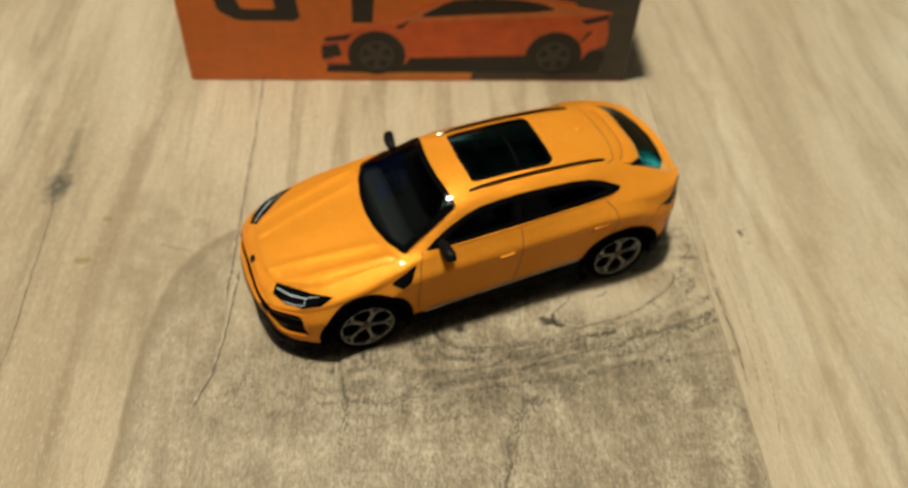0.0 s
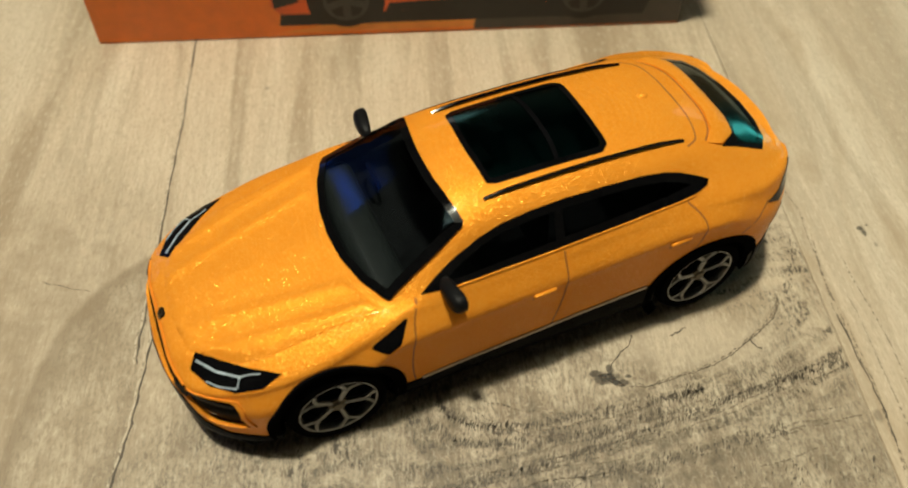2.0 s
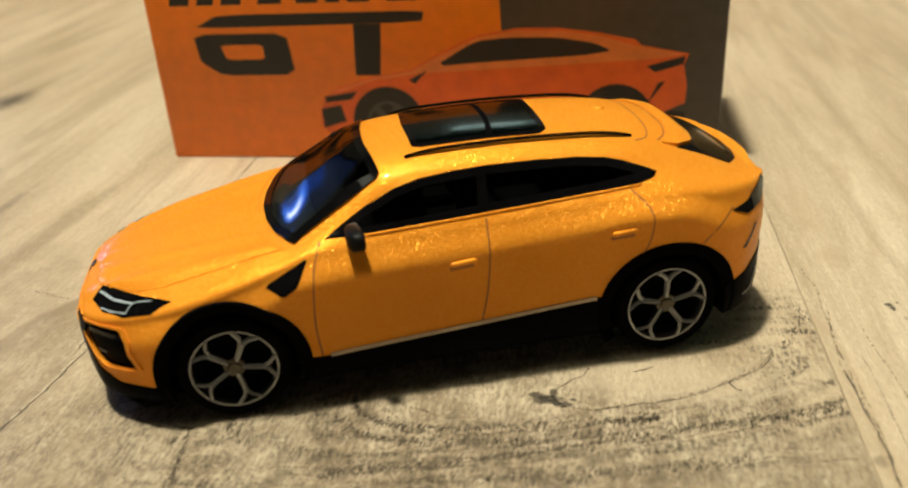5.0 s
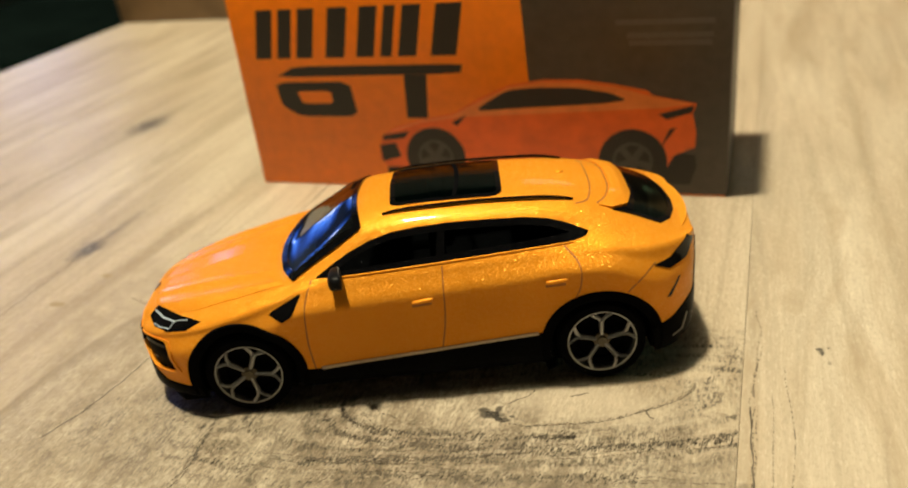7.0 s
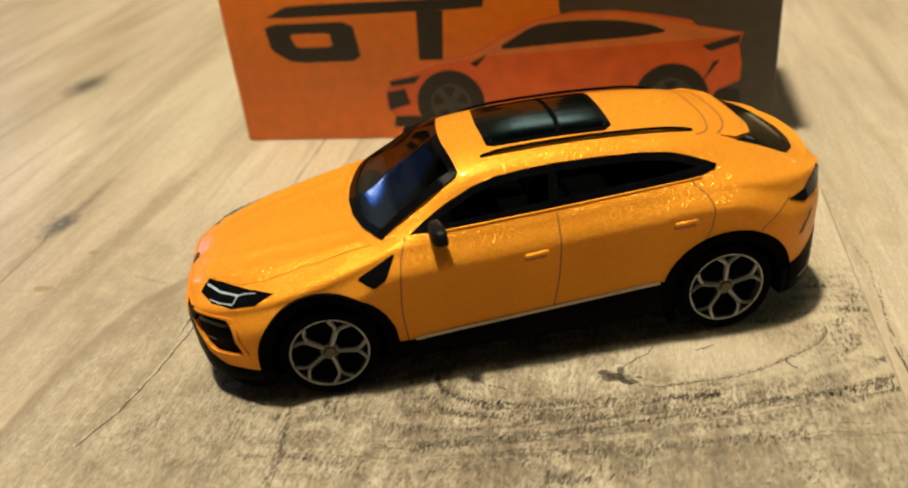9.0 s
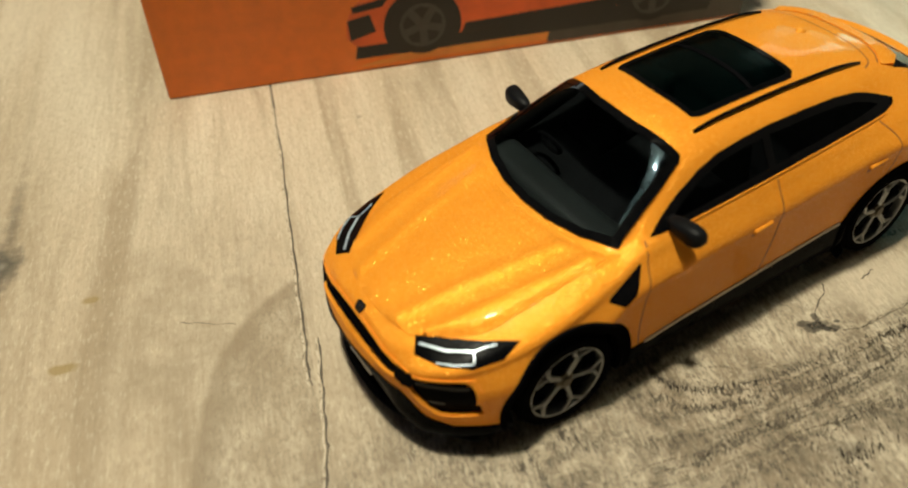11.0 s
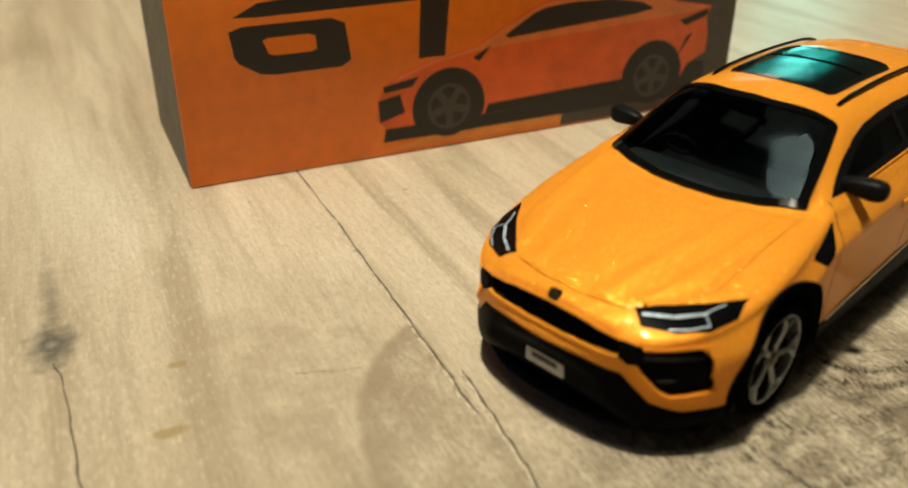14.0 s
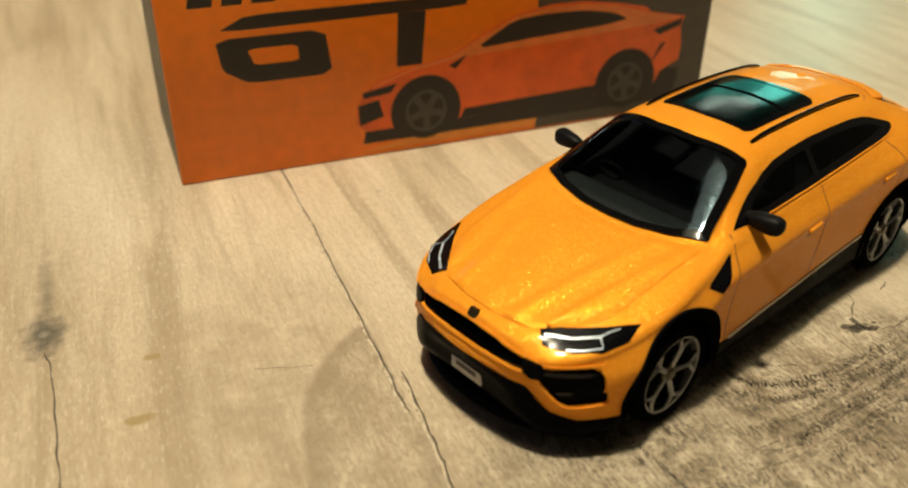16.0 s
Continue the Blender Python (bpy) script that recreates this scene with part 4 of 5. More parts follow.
def patch(view, poly, lift=0.06, step=0.7, sink=0.12, shape=None):
    """A thin plate of that outline laid on the body as seen from one side."""
    edge = resampled(poly, step)
    xs, ys = [p[0] for p in poly], [p[1] for p in poly]
    pts = [Vector(p) for p in edge]
    for x in np.arange(min(xs), max(xs), step):
        for y in np.arange(min(ys), max(ys), step):
            if inside((x, y), poly) and min((x - p[0]) ** 2 + (y - p[1]) ** 2 for p in edge) > (0.45 * step) ** 2:
                pts.append(Vector((x, y)))
    k = len(edge)
    vs, _, faces, *_ = delaunay_2d_cdt(pts, [(i, (i + 1) % k) for i in range(k)], [], 1, 1e-5)
    bm = bmesh.new()
    tops, lows = [], []
    for p in vs:
        place, normal = on_body(view, p.x, p.y)
        if place is None:
            place, normal, _, _ = TREE.find_nearest(Vector(AIM[view][0](p.x, p.y)) + Vector(AIM[view][1]) * 60)
        extra = shape(p.x, p.y) if shape else 0.0
        tops.append(bm.verts.new(place + normal * (lift + extra)))
        lows.append(place - normal * sink)
    bm.faces.ensure_lookup_table()
    plates = [bm.faces.new([tops[i] for i in f]) for f in faces]
    bm.edges.index_update()
    rim = [e for e in bm.edges if len(e.link_faces) == 1]
    low_of = {}
    index = {v: i for i, v in enumerate(tops)}
    for e in rim:
        for v in e.verts:
            if v not in low_of:
                low_of[v] = bm.verts.new(lows[index[v]])
    for e in rim:
        a, b = e.verts
        bm.faces.new((a, b, low_of[b], low_of[a]))
    bmesh.ops.recalc_face_normals(bm, faces=bm.faces)
    if plates and sum(f.normal.dot(Vector(AIM[view][1])) for f in plates) > 0:
        bmesh.ops.reverse_faces(bm, faces=bm.faces)
    return bm


def mirrored(poly):
    return [(a, -b) for a, b in poly][::-1]


toy_car = thing("toy_car", "small die-cast orange pearl sport utility car standing on the planks", "toy car")

# openings for wheels; the glazed openings are cut a little inside their black frames
WINDSCREEN = [(-15.75, -11.3), (-16.3, -10.6), (-17.6, -7.8), (-18.6, -3.8), (-18.9, 0), (-18.6, 3.8), (-17.6, 7.8), (-16.3, 10.6), (-15.75, 11.3), (-14.8, 10.95), (-10.6, 9.95), (-6.6, 8.95), (-6.25, 8.5), (-6.75, 5.6), (-7.1, 2.6), (-7.2, 0),
              (-7.1, -2.6), (-6.75, -5.6), (-6.25, -8.5), (-6.6, -8.95), (-10.6, -9.95), (-14.8, -10.95)]
SUNROOF = rounded([(-2.4, -6.1), (12.4, -6.3), (12.4, 6.3), (-2.4, 6.1), (-2.7, 0)], 2, 0.07)
SIDE_GLASS = [(-12.6, 18.15), (-10.6, 19.3), (-8.0, 20.65), (-5.2, 21.8), (-2.4, 22.45), (1.0, 22.75), (5.0, 22.9), (10.0, 22.85), (14.5, 22.65), (17.6, 22.3), (19.4, 21.85), (21.8, 21.05), (22.7, 20.7), (22.3, 20.35), (20.6, 20.0), (17.0, 19.7), (3.4, 18.95)]
REAR_GLASS = [(26.3, -8.5), (28.4, -7.2), (29.2, -4.0), (29.4, 0), (29.2, 4.0), (28.4, 7.2), (26.3, 8.5), (32.4, 8.9), (34.0, 7.0), (35.2, 3.7), (35.6, 0), (35.2, -3.7), (34.0, -7.0), (32.4, -8.9)]


def shrunk(poly, by):
    """The outline moved inwards."""
    area = sum(ax * by2 - bx * ay for (ax, ay), (bx, by2) in zip(poly, poly[1:] + poly[:1]))
    s = 1 if area > 0 else -1
    out = []
    for (px, py), (x, y), (qx, qy) in zip(poly[-1:] + poly[:-1], poly, poly[1:] + poly[:1]):
        a, b = Vector((x - px, y - py)).normalized(), Vector((qx - x, qy - y)).normalized()
        na, nb = Vector((-a.y, a.x)) * s, Vector((-b.y, b.x)) * s
        n = (na + nb)
        n = n / max(0.35, n.length_squared) * 2
        out.append((x + n.x * by, y + n.y * by))
    return out


GLAZED = [("top", shrunk(WINDSCREEN, 0.5)), ("top", shrunk(SUNROOF, 0.5)), ("side", shrunk(SIDE_GLASS, 0.45)), ("top", shrunk(REAR_GLASS, 0.5))]


GRILLE = [(-9.0, 11.7), (-4.3, 12.3), (0, 12.45), (4.3, 12.3), (9.0, 11.7), (8.3, 10.1), (4.6, 10.15), (0, 10.2), (-4.6, 10.15), (-8.3, 10.1)]
INTAKE = rounded([(-8.1, 11.5), (-13.0, 11.7), (-14.0, 10.2), (-14.15, 6.75), (-11.2, 6.45), (-8.9, 9.5)], 1, 0.12)
LOWER = [(-14.3, 4.6), (-12.4, 4.9), (-10.3, 6.0), (-8.0, 8.6), (-4.2, 9.0), (0, 9.05), (4.2, 9.0), (8.0, 8.6), (10.3, 6.0), (12.4, 4.9), (14.3, 4.6), (13.6, 3.4), (8, 3.3), (0, 4.8), (-8, 3.3), (-13.6, 3.4)]
FRONT_HOLES = [shrunk(INTAKE, 0.3), [(-y, z) for y, z in shrunk(INTAKE, 0.3)], shrunk(GRILLE, 0.2)]


def open_shell(bm):
    for v in bm.verts:
        if abs(v.co.y) > 9:
            for cx, cz in WHEELS:
                d = math.hypot(v.co.x - cx, v.co.z - cz)
                if abs(d - ARCH) < 0.28:
                    v.co.x, v.co.z = cx + (v.co.x - cx) * ARCH / d, cz + (v.co.z - cz) * ARCH / d
    gone = []
    for f in bm.faces:
        c = f.calc_center_median()
        if abs(c.y) > 8.5 and any(math.hypot(c.x - cx, c.z - cz) < ARCH for cx, cz in WHEELS):
            gone.append(f)
        elif f.normal.z > 0.3 and c.z > 16 and any(view == "top" and inside((c.x, c.y), poly) for view, poly in GLAZED):
            gone.append(f)
        elif abs(f.normal.y) > 0.45 and inside((c.x, c.z), GLAZED[2][1]):
            gone.append(f)
        elif f.normal.x < -0.2 and c.x < -30 and any(inside((c.y, c.z), poly) for poly in FRONT_HOLES):
            gone.append(f)
    bmesh.ops.delete(bm, geom=gone, context="FACES")


open_shell(shell)
for f in shell.faces:
    c = f.calc_center_median()
    f.material_index = 1 if c.z < (4.4 if c.x < 29 else 6.4) else 0
body = part("body", shell, PAINT, toy_car, "orange pearl painted metal body")
body.data.materials.append(BLACK_TRIM)
# dark lining just inside the metal
lining = bmesh.new()
lining.from_mesh(body.data)
lining.normal_update()
inward = [v.co * 1000 - v.normal * 0.28 for v in lining.verts]
for v, co in zip(lining.verts, inward):
    v.co = co
for f in lining.faces:
    f.material_index = 0
part("lining", lining, BLACK_MATT, toy_car, "black inner lining")


def framed(name, view, poly, frame_width, glass, frame_name, label="", lift=0.07, sunk=0.0, rim=None, rim_label="black glazing border"):
    """A pane with a black printed border."""
    pane = part(name, patch(view, shrunk(poly, 0.1), lift * 0.6 - sunk, 0.6, 0.25), glass, toy_car, label)
    pane.visible_shadow = not glass.name.endswith("glazing")
    inner = shrunk(poly, frame_width)
    bm = bmesh.new()
    n = len(poly)
    ring_out, ring_in = [], []
    k = 8
    for i in range(n):
        j = (i + 1) % n
        for t in range(k):
            f = t / k
            for ring, src, up in ((ring_out, poly, lift + 0.03), (ring_in, inner, lift + 0.03)):
                a, b = src[i][0] * (1 - f) + src[j][0] * f, src[i][1] * (1 - f) + src[j][1] * f
                place, normal = on_body(view, a, b)
                ring.append((place + normal * up, place - normal * (0.15 + sunk)))
    vo = [bm.verts.new(p) for p, _ in ring_out]
    vi = [bm.verts.new(p) for p, _ in ring_in]
    lo = [bm.verts.new(p) for _, p in ring_out]
    li = [bm.verts.new(p) for _, p in ring_in]
    for a in range(len(vo)):
        b = (a + 1) % len(vo)
        bm.faces.new((vo[a], vo[b], vi[b], vi[a]))
        bm.faces.new((lo[a], lo[b], vo[b], vo[a]))
        bm.faces.new((vi[a], vi[b], li[b], li[a]))
    bmesh.ops.recalc_face_normals(bm, faces=bm.faces)
    part(frame_name, bm, rim or BLACK_GLOSS, pane, rim_label)
    return pane


framed("windscreen", "top", WINDSCREEN, 0.85, GLASS, "border", "smoked windscreen", 0.2)
framed("sunroof", "top", SUNROOF, 0.7, GLASS_GREEN, "border", "dark green smoked roof glass")
part("sunroof_bar", patch("top", [(5.75, -5.7), (6.15, -3.0), (6.25, 0), (6.15, 3.0), (5.75, 5.7), (6.3, 5.7), (6.75, 3.0), (6.85, 0), (6.75, -3.0), (6.3, -5.7)], 0.10, 0.5), BLACK_MATT, toy_car, "black bar across the roof glass")
framed("rear_window", "top", REAR_GLASS, 0.75, GLASS_GREEN, "border", "dark green smoked rear window")
for view in ("right", "left"):
    pane = framed("side_window", view, SIDE_GLASS, 0.75, GLASS_SIDE, "border", "smoked side glazing")
    # bead added to catch the highlight that runs along the body edge here
    belt = []
    for x in np.linspace(-10.6, 20.6, 36):
        place, normal = on_body(view, x, 18.05 + (x + 12.0) * 0.056)
        belt.append(place + normal * 0.06)
    part("belt_moulding", tube(belt, 0.12, 8), PAINT, toy_car, "added orange bead that catches a highlight under the side windows")
    part("pillar", patch(view, ribbon([(3.58, 19.25), (4.12, 22.5)], 1.0), 0.11), BLACK_GLOSS, pane, "black door pillar")

# inside: tub, seats, dashboard, steering wheel
cabin = part("cabin", box(-17.5, 30, -11.6, 11.6, 6.0, 12.5, 1.0), GREY_IN, toy_car, "dark interior tub")
# hidden plate, added to stop lamp light leaking out through the wheel arches
part("floor_pan", box(-17.3, 17.3, -13.9, 13.9, 4.9, 6.1), BLACK_MATT, cabin)
part("dashboard", box(-17.0, -11.4, -11.0, 11.0, 11.5, 16.0, 2.1, 5), DASH, cabin, "grey dashboard")
for y in (-5.6, 5.6):
    part("seat", box(-4.5, 3.0, y - 3.2, y + 3.2, 12.0, 14.2, 0.8), GREY_IN, cabin)
    bm = box(2.2, 4.2, y - 3.0, y + 3.0, 13.0, 20.6, 0.8)
    part("seat_back", bm, GREY_IN, cabin)
    part("headrest", box(2.9, 4.3, y - 1.5, y + 1.5, 20.8, 22.6, 0.5), GREY_IN, cabin)
part("rear_bench", box(16, 19, -9.5, 9.5, 12.5, 20.2, 1.0), GREY_IN, cabin)
part("steering_wheel", lathe([(1.9 + 0.28 * math.cos(a), 0.28 * math.sin(a)) for a in np.linspace(0, 2 * math.pi, 8, endpoint=False)], 24, True), BLACK_MATT, cabin,
     at=pose(-9.9 * MM, 5.6 * MM, 16.2 * MM, 0, 0, 90) @ pose(0, 0, 0, -25))

# chassis and black lower trim
part("chassis", box(-35, 28, -12.2, 12.2, 1.8, 4.6, 0.9), BLACK_MATT, toy_car, "black plastic chassis plate")
for cx, cz in WHEELS:
    part("axle", tube([(cx, -12.5, cz), (cx, 12.5, cz)], 0.7), BLACK_MATT, toy_car)
    for side in (-1, 1):
        # arch liner: outer lip, then the tunnel behind it
        bm = bmesh.new()
        rings = []
        for r, back in ((ARCH + 0.5, 0.0), (ARCH + 0.36, 0.24), (ARCH - 0.55, 0.14), (ARCH - 0.95, -0.15), (ARCH - 0.95, -6.0)):
            ring = []
            for a in np.linspace(radians(-24 if cx < 0 else -16), radians(204), 34):
                x, z = cx + r * math.cos(a), cz + r * math.sin(a)
                place, _ = on_body("right", cx + (ARCH + 0.3) * math.cos(a), cz + (ARCH + 0.3) * math.sin(a))
                y = min(15.6, abs(place.y) if place else 15.2)
                y = (y + back) if back > -3 else 9.0
                ring.append(bm.verts.new((x, side * y, z)))
            rings.append(ring)
        for p, q in zip(rings, rings[1:]):
            for k in range(len(p) - 1):
                bm.faces.new((p[k], p[k + 1], q[k + 1], q[k]))
        bm.faces.new(rings[-1])
        bmesh.ops.recalc_face_normals(bm, faces=bm.faces)
        part("arch_trim", bm, BLACK_MATT, toy_car, "matt black wheel arch trim")

for side in ("right", "left"):
    part("sill", patch(side, [(-16.9, 2.7), (-16.6, 6.0), (-14.0, 5.9), (2.5, 7.1), (15.6, 8.2), (16.6, 7.6), (16.9, 3.3)], 0.10, 0.9), BLACK_TRIM, toy_car, "black side sill")
    part("rear_corner_trim", patch(side, [(30.2, 7.2), (33.0, 8.3), (35.2, 9.7), (37.0, 10.6), (37.2, 5.6), (33.5, 3.6), (30.4, 3.4)], 0.12, 0.8), BLACK_TRIM, toy_car, "black rear bumper trim")
    part("exhaust_tip", patch(side, ribbon([(35.0, 7.6), (34.2, 5.6), (32.8, 5.3)], 0.26), 0.20, 0.5), INK_GREY, toy_car, "silver exhaust trim")
    part("fender_vent", patch(side, rounded([(-14.5, 17.0), (-16.0, 14.5), (-17.4, 13.7), (-19.2, 14.8)], 1, 0.1), 0.05, 0.4), BLACK_TRIM, toy_car, "black fender vent")
    for name, line in (("panel_gap", [(-13.2, 18.0), (-14.2, 15.5), (-14.7, 10.0), (-14.4, 5.8)]), ("panel_gap", [(3.8, 18.6), (3.5, 12.0), (2.6, 7.0)]),
                       ("panel_gap", [(19.4, 19.6), (21.0, 17.8), (21.0, 15.0), (20.2, 13.0)]), ("panel_gap", [(26.9, 13.4), (28.2, 14.8), (30.6, 16.6)])):
        part(name, patch(side, ribbon(smooth_line(line, 5), 0.20), 0.015, 0.5, 0.05), GAP, toy_car)
    # the lit table mirrored in the lower door edge, painted as a pale ribbon
    part("sill_line", patch(side, ribbon([(-13.6, 6.0), (2.5, 7.15), (15.3, 8.15)], 0.42), 0.13, 0.6), SILL_GLEAM, toy_car, "painted table reflection along the door bottoms")
    for hx, hz in ((0.9, 14.8), (18.0, 15.9)):
        # shade in the recess under the handle, painted as a flat dark strip
        part("handle_recess", patch(side, ribbon([(hx - 1.4, hz - 0.62), (hx + 1.1, hz - 0.44)], 0.45), 0.015, 0.5, 0.05), GAP, toy_car)
        place, normal = on_body(side, hx, hz)
        s = -1 if side == "right" else 1
        bm = box(-1.4, 1.4, -0.30, 0.30, -0.30, 0.30, 0.28, 5)
        part("door_handle", bm, PAINT, toy_car, at=pose(place.x * MM, (place.y + s * 0.02) * MM, place.z * MM, 0, -5, 0))

# front: grille, intakes, lower grille, lip
def both(name, view, poly, material, lift=0.1, step=0.6, label="", parent=None):
    a = part(name, patch(view, poly, lift, step), material, parent or toy_car, label)
    b = part(name, patch(view, [(-y, z) for y, z in poly][::-1], lift, step), material, parent or toy_car, label)
    return a, b


grille = framed("grille", "front", GRILLE, 0.22, BLACK_TRIM, "surround", "black upper grille", 0.14, 0.6, PAINT, "orange grille surround")
for z in (10.9, 11.5):
    part("slat", patch("front", ribbon([(-7.4, z - 0.25), (-3.5, z + 0.02), (0, z + 0.12), (3.5, z + 0.02), (7.4, z - 0.25)], 0.16), -0.4, 0.5, 0.1), BLACK_GLOSS, grille)
for s in (-1, 1):
    poly = INTAKE if s < 0 else [(-y, z) for y, z in INTAKE][::-1]
    intake = framed("side_intake", "front", poly, 0.26, BLACK_TRIM, "surround", "black side air intake", 0.14, 0.45, PAINT, "orange intake surround")
    part("slat", patch("front", ribbon([(s * 8.9, 10.5), (s * 11.0, 10.6), (s * 13.2, 10.6)], 0.42), -0.1, 0.5, 0.25), BLACK_GLOSS, intake)
    part("fog_lamp", patch("front", rounded([(s * 10.6, 8.5), (s * 11.9, 8.6), (s * 11.9, 8.2), (s * 10.8, 8.1)], 1), -0.2, 0.4, 0.2), BLACK_GLOSS, intake)
both("grille_joint", "front", [(7.6, 11.75), (9.3, 11.6), (9.7, 10.9), (9.3, 9.9), (8.5, 9.75), (7.6, 10.3)], BLACK_TRIM, 0.19, 0.25, "black bar joining grille and intake")
lower = part("lower_grille", patch("front", LOWER, 0.14, 0.6), BLACK_TRIM, toy_car, "black lower grille")
bm = bmesh.new()
ring = []
for y in np.linspace(-13.4, 13.4, 40):
    x = -39.3 + 6.0 * (abs(y) / 13.4) ** 2.4
    ring.append([bm.verts.new(p) for p in ((x, y, 2.0), (x - 0.25, y, 2.6), (x + 0.2, y, 3.2), (x + 3.5, y, 3.2), (x + 3.5, y, 2.0))])
for p, q in zip(ring, ring[1:]):
    for k in range(5):
        bm.faces.new((p[k], p[(k + 1) % 5], q[(k + 1) % 5], q[k]))
bm.faces.new(ring[0])
bm.faces.new(ring[-1])
bmesh.ops.recalc_face_normals(bm, faces=bm.faces)
part("front_lip", bm, BLACK_TRIM, toy_car, "black front lip")
for side in ("right", "left"):
    part("corner_trim", patch(side, [(-38.2, 2.9), (-38.2, 5.0), (-34.0, 5.0), (-31.2, 4.9), (-30.2, 4.6), (-30.0, 2.7)], 0.08, 0.6), BLACK_TRIM, toy_car, "black lower bumper corner")
plate = part("number_plate", box(-0.18, 0.3, -2.3, 2.3, -1.0, 1.0, 0.1), PLATE, toy_car, "pale plate", at=pose(-39.15 * MM, 0.0, 6.1 * MM, 0, 0, 0))
part("plate_bar", box(-0.21, -0.15, -1.5, 1.5, -0.3, 0.3), INK, plate, "", False)
place, normal = on_body("front", 0, 11.6)
part("badge", patch("front", rounded([(-0.7, 13.15), (0.7, 13.15), (0.6, 12.6), (0, 12.1), (-0.6, 12.6)], 1, 0.2), 0.12, 0.3), BRASS, toy_car, "small dark shield badge")

HEADLIGHT = [(-35.9, -6.7), (-34.0, -8.8), (-31.3, -11.2), (-28.4, -13.2), (-30.6, -13.6), (-33.4, -12.75), (-35.6, -10.9), (-37.0, -8.2)]
for poly in (HEADLIGHT, mirrored(HEADLIGHT)):
    s = 1 if poly is HEADLIGHT else -1
    lens = part("headlight", patch("top", poly, 0.08, 0.45), BLACK_LENS, toy_car, "black headlight with a pale light strip")
    for line, wide in (([(-36.15, -7.75), (-34.5, -9.9), (-32.4, -11.65)], 0.24), ([(-32.5, -11.55), (-31.5, -11.8), (-30.4, -12.25)], 0.13), ([(-32.5, -11.6), (-32.75, -12.0), (-33.0, -12.45)], 0.13), ([(-33.1, -12.5), (-34.6, -11.55), (-35.8, -10.25)], 0.14)):
        part("light_strip", patch("top", ribbon([(x, y * s) for x, y in line], wide), 0.16, 0.3), STRIP, lens, "pale light strip")
HOOD = [(-37.3, 0), (-37.35, -1.6), (-37.1, -3.6), (-36.5, -6.4), (-35.0, -7.9), (-32.0, -10.2), (-29.6, -11.0), (-24.0, -11.3), (-17.0, -11.6), (-17.3, -11.0), (-18.5, -7.8), (-19.4, -3.8), (-19.7, 0)]
HOOD = HOOD + [(x, -y) for x, y in HOOD[-2:0:-1]]


HOOD_RIM = resampled(HOOD, 0.4)


def hood_crease(x, y):
    """Two soft ridges each side, running from the lamps to the windscreen."""
    a, b = abs(y) - 3.6 - 0.20 * (x + 38), abs(y) - 6.9 - 0.19 * (x + 36.5)
    edge = min(math.hypot(x - px, y - py) for px, py in HOOD_RIM)
    soft = min(1.0, edge / (0.9 if x > -34.5 else 0.22))
    return soft * (3 - 2 * soft) * soft * (0.12 + 0.19 * math.exp(-(a / 0.8) ** 2) + 0.25 * (1 / (1 + math.exp(-b / 0.16)) if b < 3 else 1) * math.exp(-max(0, b) / 1.6))


part("hood", patch("top", HOOD, 0.07, 0.42, 0.05, hood_crease), PAINT, toy_car, "creased orange bonnet")

# rear lamps, rear trim, roof
for side in ("right", "left"):
    part("rear_lamp", patch(side, [(30.4, 16.3), (32.6, 16.7), (35.4, 18.2), (36.4, 17.4), (35.0, 15.8), (32.4, 15.5)], 0.10, 0.5), BLACK_GLOSS, toy_car, "dark smoked rear lamp")
    part("bumper_slot", patch(side, [(32.0, 11.6), (33.6, 14.0), (33.9, 14.0), (32.5, 11.5)], 0.06, 0.4), BLACK_GLOSS, toy_car)
part("rear_panel", patch("rear", [(-8.6, 15.6), (8.6, 15.6), (9.4, 10.2), (-9.4, 10.2)], 0.12, 0.7), BLACK_GLOSS, toy_car, "black panel between the rear lamps")
part("rear_trim", patch("rear", [(-8.5, 10.0), (8.5, 10.0), (9.5, 6.4), (0, 6.6), (-9.5, 6.4)], 0.1, 0.7), BLACK_TRIM, toy_car, "black rear bumper trim")
for s in (-1, 1):
    line = []
    for x in np.linspace(-3.4, 21.4, 30):
        place, normal = on_body("top", x, s * 7.25)
        lift = 0.75 * min(1.0, (1 - abs((x - 9.0) / 12.4) ** 6) + 0.12)
        line.append(place + Vector((0, 0, lift * 0.5)))
    part("roof_rail", tube(line, 0.21, 8), BLACK_GLOSS, toy_car, "black roof rail")
# shading of the roof's raised contours, drawn as flat darker lines
for line in ([(21.6, -8.0), (23.3, -7.0), (24.1, -3.7), (24.2, 0), (24.1, 3.7), (23.6, 6.6), (22.0, 8.0)], [(24.4, -7.6), (25.7, -6.0), (26.5, -3.2), (26.6, 0), (26.5, 3.2), (25.7, 6.0), (24.4, 7.6)]):
    part("roof_groove", patch("top", ribbon(smooth_line(line, 5), 0.22), 0.02, 0.5, 0.05), GAP, toy_car)
SPOILER = [(24.6, -7.9), (26.2, -8.3), (28.3, -7.1), (29.15, -4.0), (29.35, 0), (29.15, 4.0), (28.3, 7.1), (26.2, 8.3), (24.6, 7.9), (26.0, 6.0), (26.8, 3.2), (26.9, 0), (26.8, -3.2), (26.0, -6.0)]
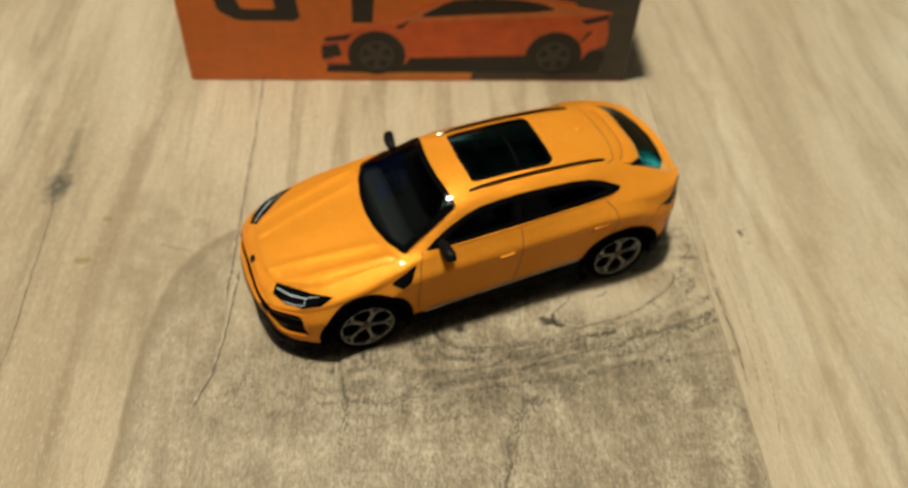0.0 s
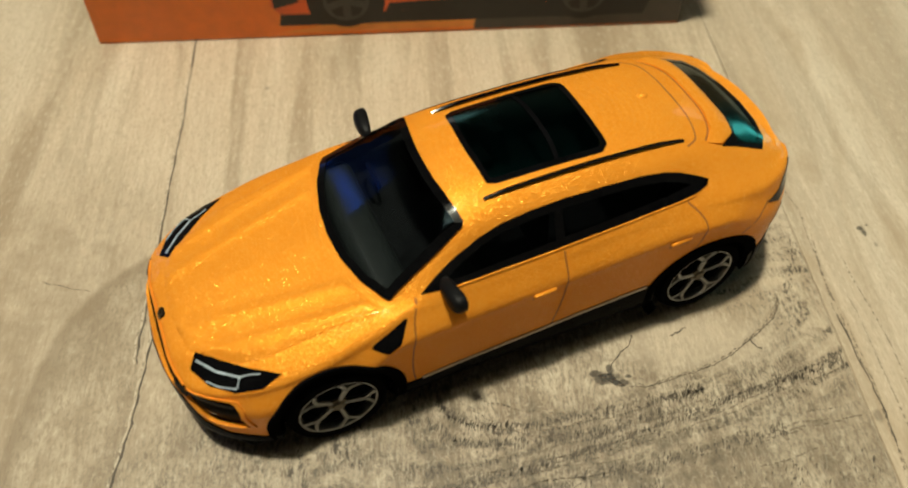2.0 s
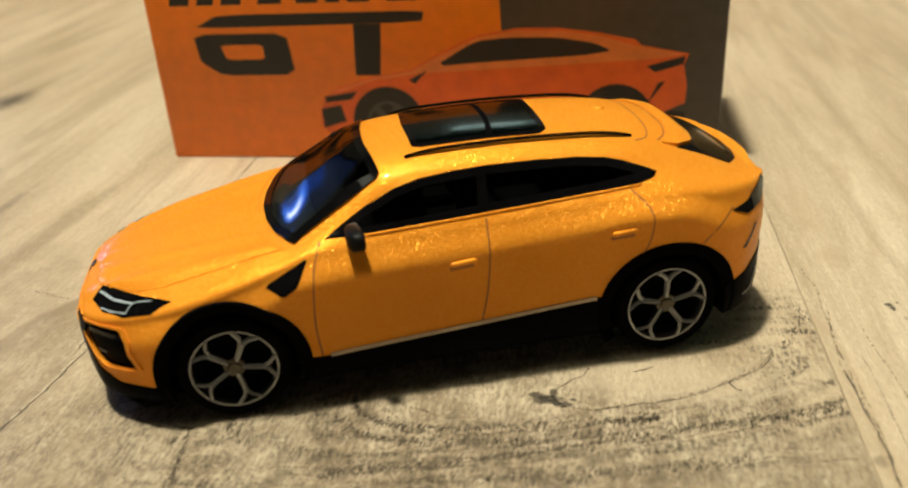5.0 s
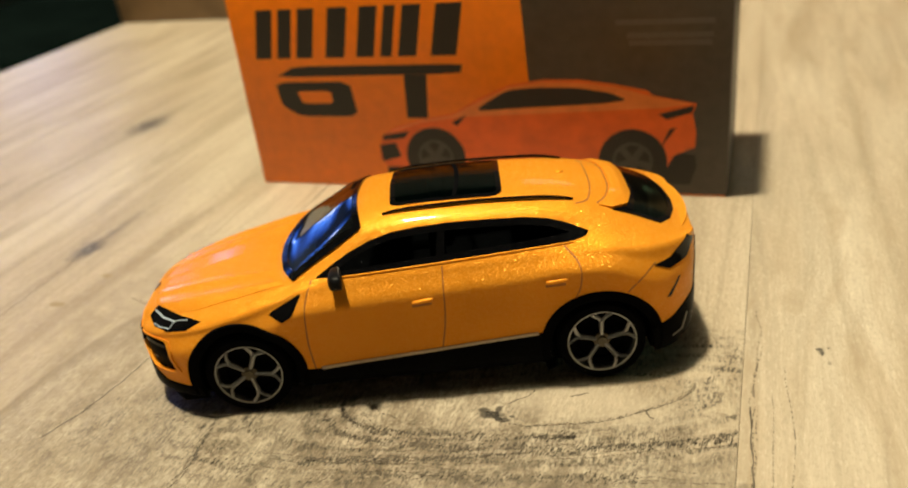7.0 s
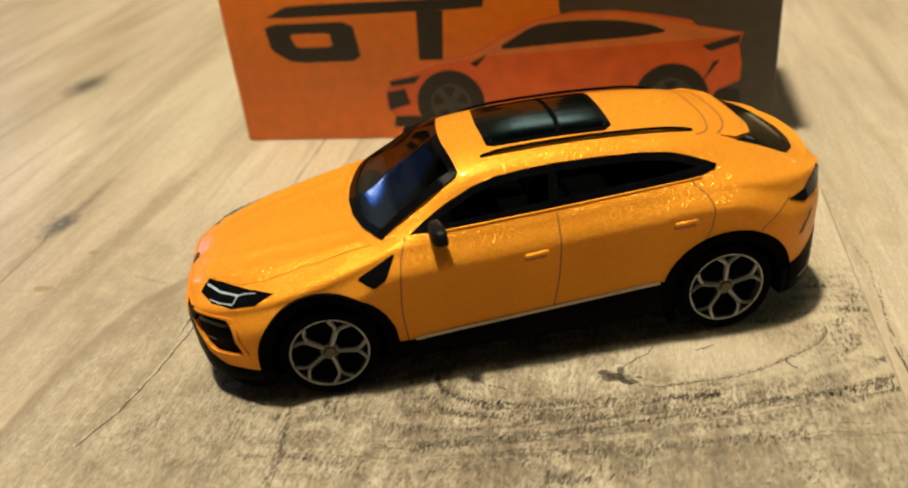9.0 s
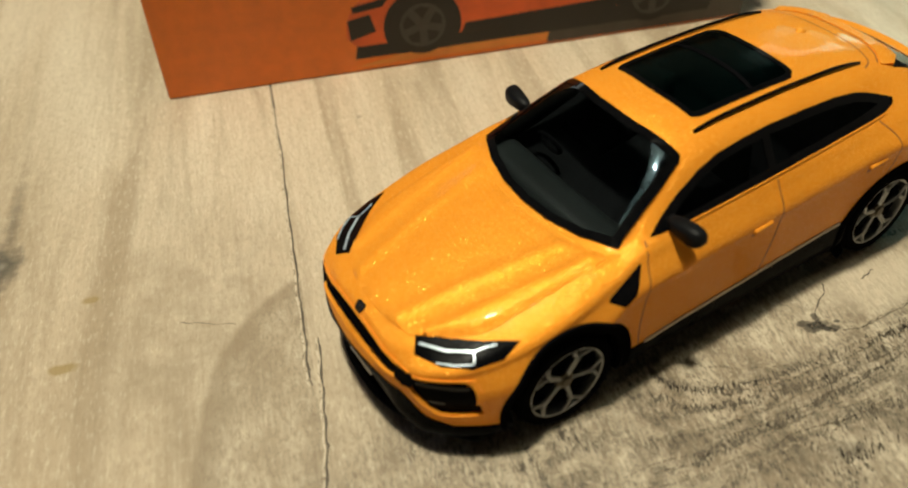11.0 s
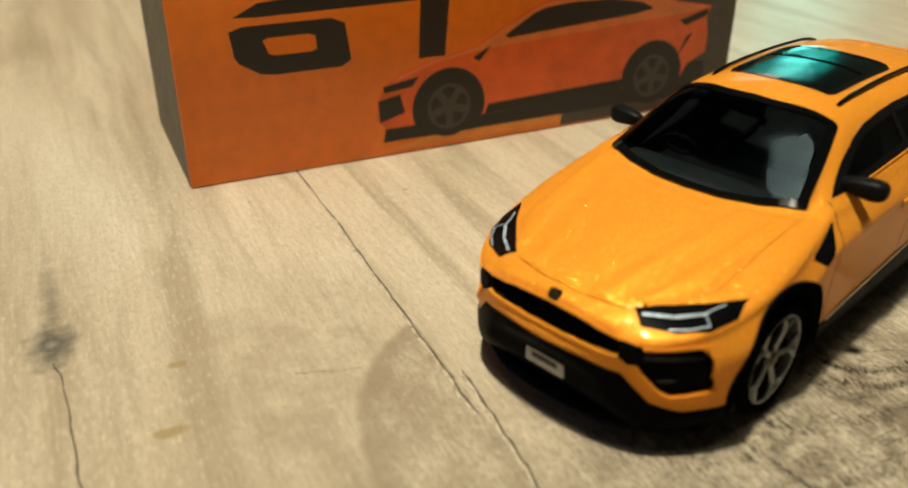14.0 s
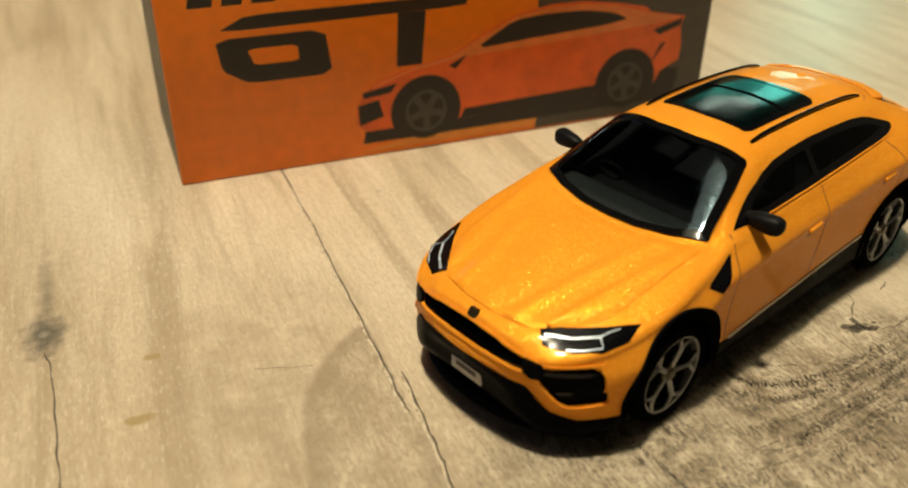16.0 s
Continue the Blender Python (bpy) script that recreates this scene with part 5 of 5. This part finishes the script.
part("roof_spoiler", patch("top", SPOILER, 0.10, 0.4, 0.2, lambda x, y: 0.34 * min(1.0, max(0.0, (x - 24.6 - 2.2 * (1 - (y / 8.3) ** 2)) / 1.6))), PAINT, toy_car, "raised orange trailing edge of the roof")
place, normal = on_body("top", 20.4, 0.4)
bm = bmesh.new()
bmesh.ops.create_uvsphere(bm, u_segments=16, v_segments=10, radius=0.55)
for v in bm.verts:
    v.co.x *= 1.3
    v.co.z *= 0.45
part("roof_aerial", bm, PAINT, toy_car, at=pose(place.x * MM, place.y * MM, place.z * MM))
# spoiler lip at the tail
bm = bmesh.new()
ring = []
for y in np.linspace(-11.2, 11.2, 36):
    x = 36.9 - 4.2 * (abs(y) / 11.2) ** 2.4
    z = 18.5 - 0.15 * (abs(y) / 11.2) ** 2
    ring.append([bm.verts.new(p) for p in ((x, y, z), (x + 0.35, y, z + 0.05), (x + 0.3, y, z - 0.55), (x - 1.6, y, z - 0.9), (x - 1.8, y, z - 0.05))])
for p, q in zip(ring, ring[1:]):
    for k in range(5):
        bm.faces.new((p[k], p[(k + 1) % 5], q[(k + 1) % 5], q[k]))
bm.faces.new(ring[0])
bm.faces.new(ring[-1])
bmesh.ops.recalc_face_normals(bm, faces=bm.faces)
part("tail_spoiler", bm, PAINT, toy_car)

# mirrors
for s in (-1, 1):
    bm = bmesh.new()
    bmesh.ops.create_uvsphere(bm, u_segments=24, v_segments=16, radius=1.0)
    for v in bm.verts:
        x, y, z = (math.copysign(abs(c) ** 0.72, c) for c in v.co)
        far = 0.5 + 0.5 * y * s
        v.co = (x * (1.5 if x < 0 else 0.55) * (0.72 + 0.28 * far), y * 2.3, z * 1.2 * (0.62 + 0.38 * far) - 0.25 * far * (z < 0) * abs(x))
    house = part("mirror", bm, MIRROR_BLACK, toy_car, "matt black door mirror", at=pose(-9.4 * MM, s * 13.9 * MM, 18.9 * MM, 0, 0, s * -8))
    part("stalk", tube([(0.2, -s * 2.6, -0.6), (0.0, -s * 1.4, -0.7), (0, -s * 0.4, -0.5)], 0.42, 8), BLACK_MATT, house)

# wheels
def wheel(cx, s):
    """A wheel with its tyre and five forked spokes; s is -1 or 1, its side of the car."""
    at = pose(cx * MM, s * 12.75 * MM, 5.9 * MM, 0, 0, 0 if s < 0 else 180)
    drum = part("wheel", lathe([(4.5, 1.4), (4.5, -0.9), (3.2, -0.9), (3.2, -0.4), (0.4, -0.4)], 32), BLACK_MATT, toy_car, "", at=at)
    profile = [(4.55, -1.9), (5.0, -2.05), (5.55, -1.95), (5.82, -1.5), (5.9, -0.8), (5.9, 1.6), (5.6, 2.1), (4.6, 2.1), (4.5, 0.0)]
    part("tyre", lathe(profile, 48, True), RUBBER, drum, "black rubber tyre")
    bm = lathe([(4.25, -1.55), (4.35, -1.85), (4.6, -1.9), (4.6, -1.2), (4.3, -0.6)], 48, True)
    for k in range(5):
        a = 2 * math.pi * k / 5 + radians(68 if cx < 0 else 90)
        for pts in ([(0.6, 0.0), (3.15, 0.0)], [(2.9, 0.0), (3.6, 0.12), (4.4, 0.30)], [(2.9, 0.0), (3.6, -0.12), (4.4, -0.30)]):
            line = [(r * math.cos(a + d), -1.25 - 0.12 * r, r * math.sin(a + d)) for r, d in pts]
            rad = (lambda t: 0.31 + 0.05 * t) if len(pts) == 2 else (lambda t: 0.26 - 0.02 * t)
            tmp = tube(line, rad, 6)
            me = bpy.data.meshes.new("spoke")
            tmp.to_mesh(me)
            tmp.free()
            bm.from_mesh(me)
            bpy.data.meshes.remove(me)
    part("rim", bm, SILVER, drum, "silver rim with five forked spokes")
    part("hub_cap", lathe([(1.15, -1.3), (1.05, -1.55), (0.75, -1.62), (0.6, -1.85), (0.3, -1.88)], 20), HUB, drum)


for cx, _ in WHEELS:
    for s in (-1, 1):
        wheel(cx, s)
